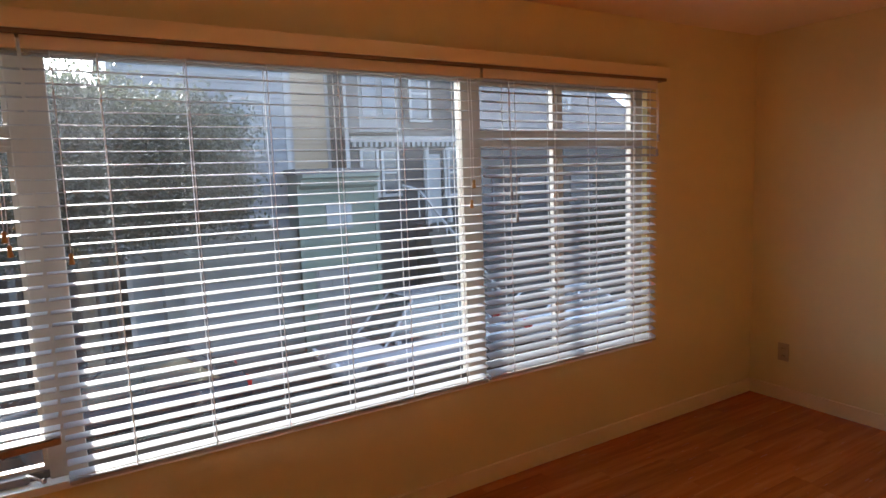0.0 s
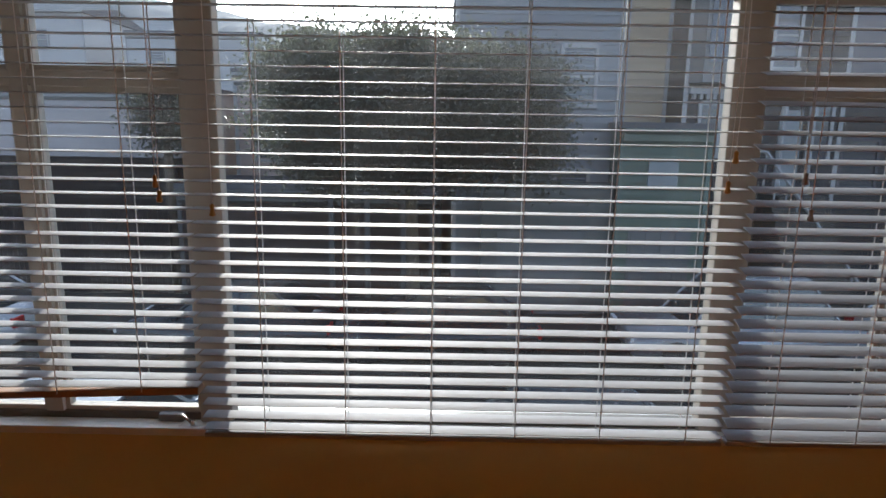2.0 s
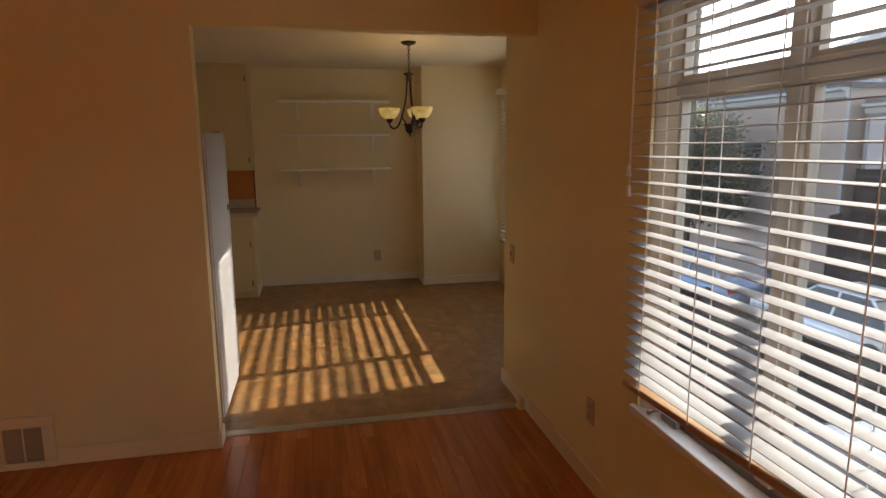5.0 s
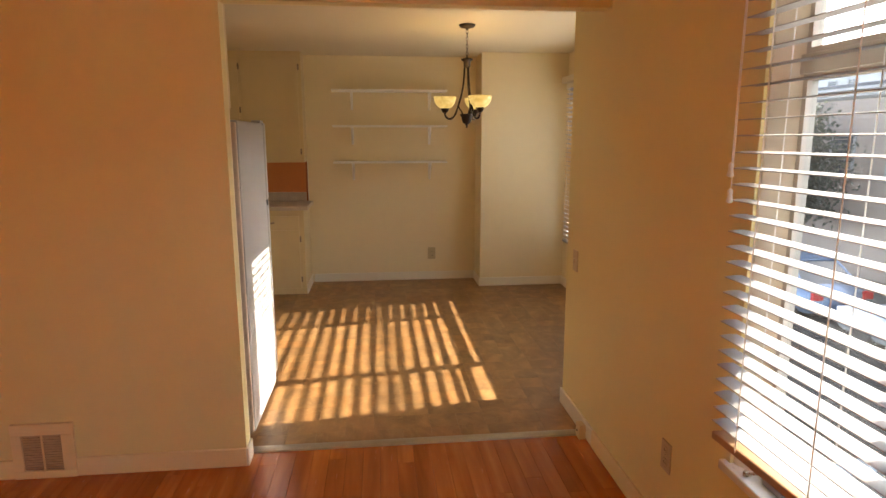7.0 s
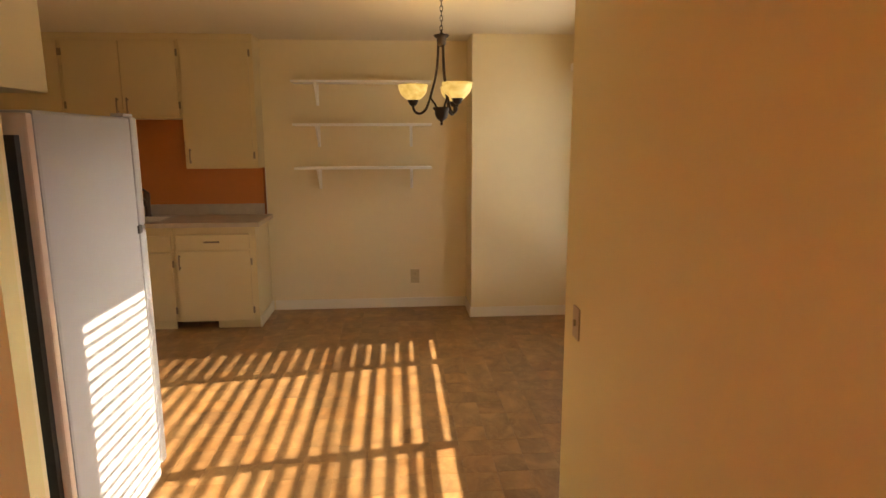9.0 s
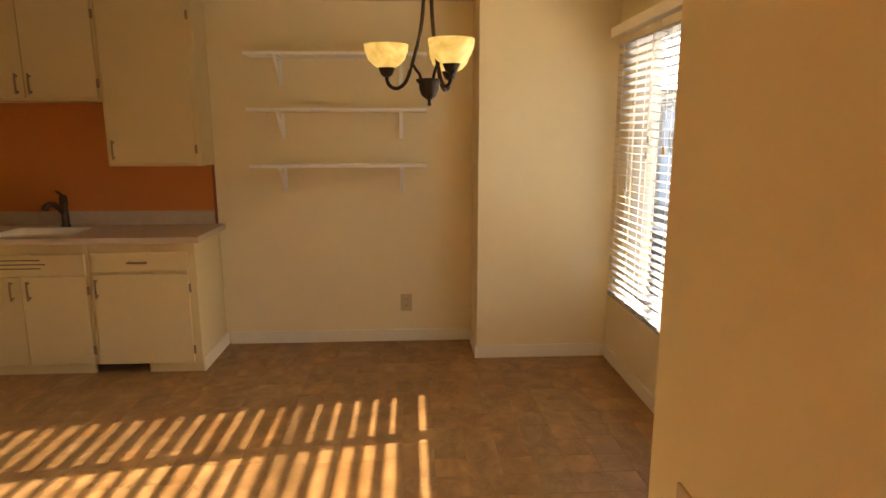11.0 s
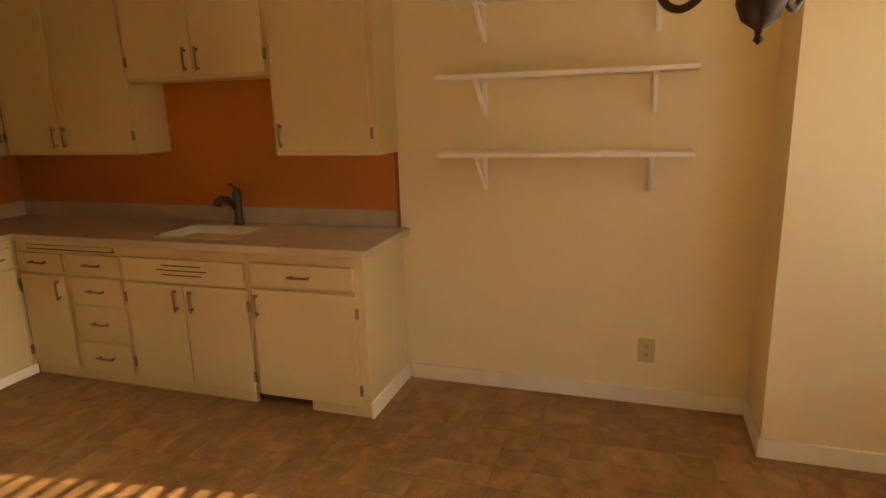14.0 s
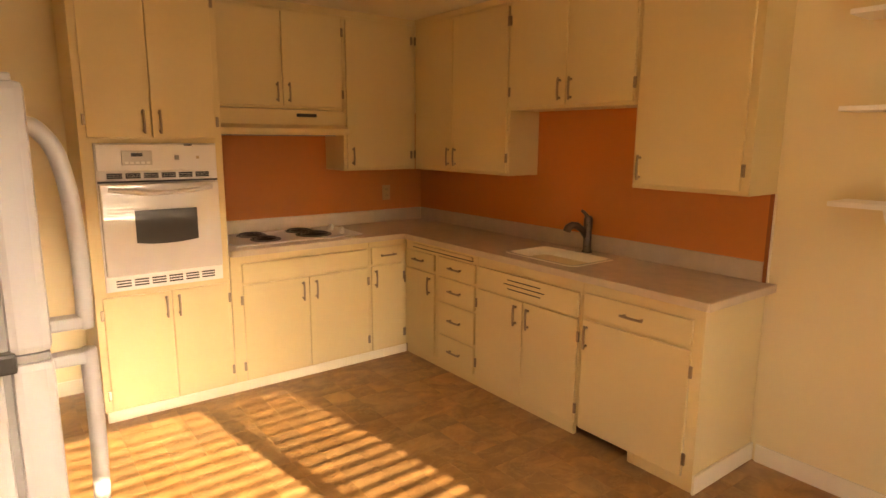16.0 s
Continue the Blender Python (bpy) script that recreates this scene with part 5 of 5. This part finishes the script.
for k in range(3):
    house(21.4 + 7.2 * k, 28.2 + 7.2 * k, 17.2 + 0.4 * k, 3.8 + 0.5 * (k % 2), ((0.40, 0.42, 0.45), (0.45, 0.38, 0.30), (0.30, 0.36, 0.33))[k], ("pale grey", "sandy", "sage")[k] + " stucco row house with plain windows",
          [(22.4 + 7.2 * k, 23.6 + 7.2 * k, 0.6, 2.0), (25.4 + 7.2 * k, 26.6 + 7.2 * k, 0.6, 2.0)])
lilac = house(-6.1, 1.1, 21.0, 3.4, (0.38, 0.30, 0.27), "lilac grey house behind the street tree", [(-5.4, -4.6, 0.6, 2.4), (-3.4, -2.5, 0.6, 2.4), (-1.0, 0.0, 0.6, 2.4)])
part("chimney", boxed(-5.3, -5.0, 22.2, 22.6, 3.4, 4.5), M_ROOF, lilac)
part("chimney", boxed(-4.8, -4.6, 22.2, 22.6, 3.4, 4.4), M_ROOF, lilac)
M_POST = material("weathered post paint", (0.10, 0.10, 0.10), 0.7)
brick_red = house(-6.6, 0.8, 17.4, -0.1, (0.035, 0.021, 0.018), "red brown porch front with grey posts", [], depth=3.5, trim=M_POST)
for x in (-2.2, -1.2, -0.2, 0.6):
    part("porch_post", boxed(x - 0.07, x + 0.07, 16.9, 17.04, GZ, -0.2), M_POST, brick_red, "grey square post")
long_house = house(-15.5, -6.8, 18.8, 2.75, (0.42, 0.39, 0.385), "long grey house with a plain parapet", [], depth=8)
part("lower_storey", boxed(-15.3, -7.0, 18.3, 18.8, GZ, 0.7), material("dark brown shingle", (0.018, 0.013, 0.013), 0.9, vary=0.3, grain=3), long_house, "dark brown shingled lower storey")
house(-24.5, -15.7, 18.2, 3.3, (0.32, 0.25, 0.21), "slate grey stucco house with small windows", [(-23.4, -22.4, 0.2, 1.6), (-20.4, -19.4, 0.2, 1.6), (-17.8, -16.8, 0.2, 1.6)])
for k in range(4):
    x = -33.5 - 9 * k
    house(x, x + 8.8, 18.6 + 0.5 * (k % 2), 2.9 + 0.7 * (k % 3), ((0.36, 0.33, 0.32), (0.26, 0.30, 0.36), (0.40, 0.38, 0.33), (0.30, 0.31, 0.34))[k], ("stone grey", "steel blue", "cream", "ash grey")[k] + " row house with plain windows",
          [(x + 1.2, x + 2.4, 0.3, 1.6), (x + 5.6, x + 6.8, 0.3, 1.6)])
# The wall colour carries the distance haze as an even pale grey.
for x0, x1, z1, roof in ((-38.0, -25.0, 9.6, "pitched"), (-47.0, -39.2, 9.4, "flat"), (-62.0, -49.0, 8.2, "flat"), (-22.0, -12.5, 8.2, "flat")):
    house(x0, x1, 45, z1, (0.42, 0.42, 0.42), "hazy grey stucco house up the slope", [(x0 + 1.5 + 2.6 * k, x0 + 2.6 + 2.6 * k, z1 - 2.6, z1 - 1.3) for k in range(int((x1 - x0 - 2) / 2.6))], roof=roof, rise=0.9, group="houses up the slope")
M_FENCE = material("dark weathered boards", (0.03, 0.022, 0.02), 0.9, vary=0.4, grain=6, stretch=(8, 8, 1))
fence = thing("fence", (-11.0, 17.1, GZ), "dark weathered board fence along the pavement", "fence")
for k in range(56):
    part("board", boxed(-14.9 + 0.145 * k, -14.765 + 0.145 * k, 17.05, 17.08, GZ + 0.1, -0.7 + 0.04 * (k % 3)), M_FENCE, fence)


# ---- trees ----
M_LEAF = material("dark glossy leaves", (0.045, 0.048, 0.037), 0.35, vary=0.5, grain=1.5)
ln = M_LEAF.node_tree.nodes
through_leaf, leaf_mix = ln.new("ShaderNodeBsdfTranslucent"), ln.new("ShaderNodeMixShader")
through_leaf.inputs["Color"].default_value = (0.20, 0.22, 0.14, 1.0)
leaf_mix.inputs["Fac"].default_value = 0.3
M_LEAF.node_tree.links.new(ln["Principled BSDF"].outputs["BSDF"], leaf_mix.inputs[1])
M_LEAF.node_tree.links.new(through_leaf.outputs["BSDF"], leaf_mix.inputs[2])
M_LEAF.node_tree.links.new(leaf_mix.outputs["Shader"], ln["Material Output"].inputs["Surface"])
M_BARK = material("grey bark", (0.12, 0.095, 0.07), 0.9, vary=0.4, grain=6, bump=0.6, bump_scale=30)


def tree(x, y, base, crown_z, rx, ry, rz, count, leaf, seed, label):
    rng = np.random.default_rng(seed)
    t = thing("tree", (x, y, base), label, "tree")
    part("trunk", tube([(x, y, base - 0.1), (x + 0.05, y, base + 0.8), (x - 0.05, y + 0.05, crown_z - rz * 0.5), (x, y, crown_z + rz * 0.2)], 0.2, 10, 0.35), M_BARK, t, smooth=True)
    for k in range(9):
        a = 2 * math.pi * k / 9 + 0.3
        z = crown_z - rz * 0.6 + 0.1 * k
        part("limb", tube([(x, y, z), (x + 0.35 * rx * math.cos(a), y + 0.35 * ry * math.sin(a), z + 0.35 * rz), (x + 0.8 * rx * math.cos(a), y + 0.8 * ry * math.sin(a), z + 0.7 * rz)], 0.07, 6, 0.3), M_BARK, t, smooth=True)
    clumps = []
    while len(clumps) < 330:
        p = rng.uniform(-1, 1, 3)
        r = np.linalg.norm(p)
        if np.sum(np.abs(p) ** 3) < 1 and r > 0.3 and p[2] > -0.8:
            clumps.append(p * (0.86 + 0.14 * rng.random()))
    clumps = np.array(clumps) * (rx, ry, rz) + (x, y, crown_z)
    which = rng.integers(0, len(clumps), count)
    pos = clumps[which] + rng.normal(0, 1, (count, 3)) * (0.30, 0.30, 0.24)
    way = rng.normal(0, 1, (count, 3))
    way /= np.linalg.norm(way, axis=1, keepdims=True)
    side = np.cross(way, rng.normal(0, 1, (count, 3)))
    side /= np.linalg.norm(side, axis=1, keepdims=True)
    size = leaf * rng.uniform(0.7, 1.3, (count, 1))
    nrm = np.cross(way, side)
    verts = np.stack([pos, pos + way * size * 0.5 + side * size * 0.28 + nrm * size * 0.08, pos + way * size, pos + way * size * 0.5 - side * size * 0.28 + nrm * size * 0.08], 1).reshape(-1, 3) - np.array(t.location)
    i = np.arange(count)[:, None] * 4
    faces = np.concatenate([i + (0, 1, 2), i + (0, 2, 3)], 0)
    me = bpy.data.meshes.new("crown")
    me.from_pydata(verts.tolist(), [], faces.tolist())
    me.materials.append(M_LEAF)
    crown = new("crown", me)
    crown.parent = t


tree(0.3, 12.7, GZ, 1.85, 3.25, 2.0, 1.55, 130000, 0.09, 3, "dense dark evergreen street tree")
tree(-20.5, 15.8, GZ, 0.6, 3.0, 1.4, 2.3, 16000, 0.16, 5, "dark green street tree before a slate house")
tree(-6.95, 17.72, GZ, 2.0, 0.9, 0.5, 1.2, 4500, 0.12, 8, "small grey-green garden tree")
tree(18.0, 15.9, GZ, -0.2, 1.8, 1.2, 1.5, 3500, 0.2, 9, "low dark garden tree")


# ---- power line ----
pole = thing("utility_pole", (-19.0, 14.8, GZ), "wooden utility pole with a crossarm", "utility pole")
part("post", tube([(-19.0, 14.8, GZ), (-19.0, 14.8, 7.6)], 0.14, 10, 0.75), M_BARK, pole, smooth=True)
part("crossarm", boxed(-20.0, -18.0, 14.73, 14.85, 6.3, 6.42), M_BARK, pole)
for dx in (-0.9, -0.3, 0.3, 0.9):
    part("insulator", lathe([(0.03, 0), (0.05, 0.05), (0.03, 0.12), (0.001, 0.13)], (-19 + dx, 14.8, 6.42), 8), M_GREY, pole)
for n, (dy, z) in enumerate(((0.0, 6.5), (0.05, 5.9), (0.1, 5.5))):
    pts = [(-60 + 100 * k / 24, 14.8 + dy - (0.08 * k if n else 0.2 * k), z - 0.9 * math.sin(math.pi * ((k * 100 / 24) % 41) / 41)) for k in range(25)]
    solo("power_line", tube(pts, 0.018, 5), M_BLACK, (0, 14.8, z - 1), "thin black overhead cable", "cable", group="overhead cables")


# ---- parked cars ----
M_TYRE = material("tyre rubber", (0.02, 0.02, 0.02), 0.85)
M_RIM = material("alloy rim", (0.45, 0.45, 0.46), 0.3, metal=0.9)
M_TAIL = material("red tail lamp", (0.45, 0.02, 0.02), 0.25)
M_LAMP = material("clear headlamp", (0.75, 0.76, 0.78), 0.15)
M_CARGLASS = material("dark car glass", (0.03, 0.035, 0.04), 0.06, vary=0.1)


def car(x, y, colour, label, nose=1, length=4.5, height=1.45):
    mat = material("car paint", colour, 0.25, metal=0.3, vary=0.06, grain=2)
    c = thing("car", (x, y, GZ), label, "car", group="parked cars")
    L, w, s = length / 2, 0.88, nose

    def pt(u, z):
        return (x + s * u, GZ + z)

    low = [pt(L, 0.35), pt(L, 0.62), pt(L - 0.15, 0.78), pt(0.55 * L, 0.9), pt(-0.72 * L, 0.95), pt(-L + 0.05, 0.9), pt(-L, 0.6), pt(-L, 0.32), pt(-L + 0.2, 0.22), pt(L - 0.2, 0.22)]
    bm = prism(low, "y", y - w, y + w)
    bmesh.ops.bevel(bm, geom=list(bm.edges), offset=0.06, segments=2, affect="EDGES")
    part("body", bm, mat, c, smooth=True)
    cab = bmesh.new()
    base = ((0.52 * L, 0.88), (-0.78 * L, 0.93))
    roof = ((0.16 * L, height), (-0.48 * L, height))
    vs = []
    for (u, z), ww in ((base[0], 0.80), (base[1], 0.80), (roof[1], 0.62), (roof[0], 0.62)):
        vs.append([cab.verts.new((x + s * u, y + q * ww, GZ + z)) for q in (-1, 1)])
    for k in range(4):
        cab.faces.new((vs[k][0], vs[k][1], vs[(k + 1) % 4][1], vs[(k + 1) % 4][0]))
    cab.faces.new([v[0] for v in vs]), cab.faces.new([v[1] for v in vs])
    bmesh.ops.recalc_face_normals(cab, faces=cab.faces)
    part("glasshouse", cab, M_CARGLASS, c, "dark tinted windows")
    part("roof", boxed(min(x + s * 0.18 * L, x - s * 0.5 * L), max(x + s * 0.18 * L, x - s * 0.5 * L), y - 0.62, y + 0.62, GZ + height - 0.02, GZ + height + 0.03, bevel=0.02), mat, c)
    for q in (-1, 1):
        for (u0, z0), (u1, z1) in ((base[0], roof[0]), (base[1], roof[1]), ((-0.12 * L, 0.9), (-0.14 * L, height))):
            part("pillar", tube([(x + s * u0, y + q * 0.805, GZ + z0), (x + s * u1, y + q * 0.625, GZ + z1)], 0.035, 6), mat, c)
        part("headlamp", boxed(*sorted((x + s * (L - 0.08), x + s * (L + 0.012))), *sorted((y + q * 0.5, y + q * 0.82)), GZ + 0.58, GZ + 0.72, bevel=0.02), M_LAMP, c)
        part("tail_lamp", boxed(*sorted((x - s * (L - 0.1), x - s * (L + 0.012))), *sorted((y + q * 0.55, y + q * 0.85)), GZ + 0.62, GZ + 0.84, bevel=0.02), M_TAIL, c)
        part("mirror", boxed(x + s * 0.40 * L - 0.06, x + s * 0.40 * L + 0.06, *sorted((y + q * 0.86, y + q * 1.02)), GZ + 0.92, GZ + 1.04, bevel=0.03), mat, c)
        for u in (0.62 * L, -0.62 * L):
            wc = (x + s * u, y + q * 0.80, GZ + 0.32)
            wheel = part("wheel", lathe([(0.20, -0.1), (0.30, -0.1), (0.32, -0.06), (0.32, 0.06), (0.30, 0.1), (0.20, 0.1)], wc, 20, "y"), M_TYRE, c, smooth=True)
            part("rim", lathe([(0.20, -0.09), (0.20, 0.09), (0.14, 0.1), (0.05, 0.085), (0.001, 0.09)], wc, 16, "y"), M_RIM, wheel, smooth=True)


car(0.75, 13.1, (0.02, 0.022, 0.028), "dark blue saloon parked across the street", nose=-1)
car(-3.6, 13.1, (0.05, 0.055, 0.06), "charcoal saloon parked across the street", nose=-1)
car(-10.2, 13.2, (0.50, 0.52, 0.55), "silver saloon parked across the street", nose=-1)
car(7.3, 13.1, (0.30, 0.31, 0.33), "grey van parked across the street", nose=-1, length=4.9, height=1.9)
car(12.6, 13.2, (0.62, 0.63, 0.65), "white saloon parked across the street", nose=1)
car(-3.4, 7.4, (0.24, 0.27, 0.30), "silver blue saloon parked below the window", nose=1)
car(2.4, 7.4, (0.08, 0.095, 0.115), "grey blue saloon parked below the window", nose=-1)
car(7.9, 7.3, (0.10, 0.11, 0.12), "black saloon parked below the window", nose=-1)
car(-15.5, 13.2, (0.16, 0.22, 0.32), "blue saloon parked across the street", nose=-1)
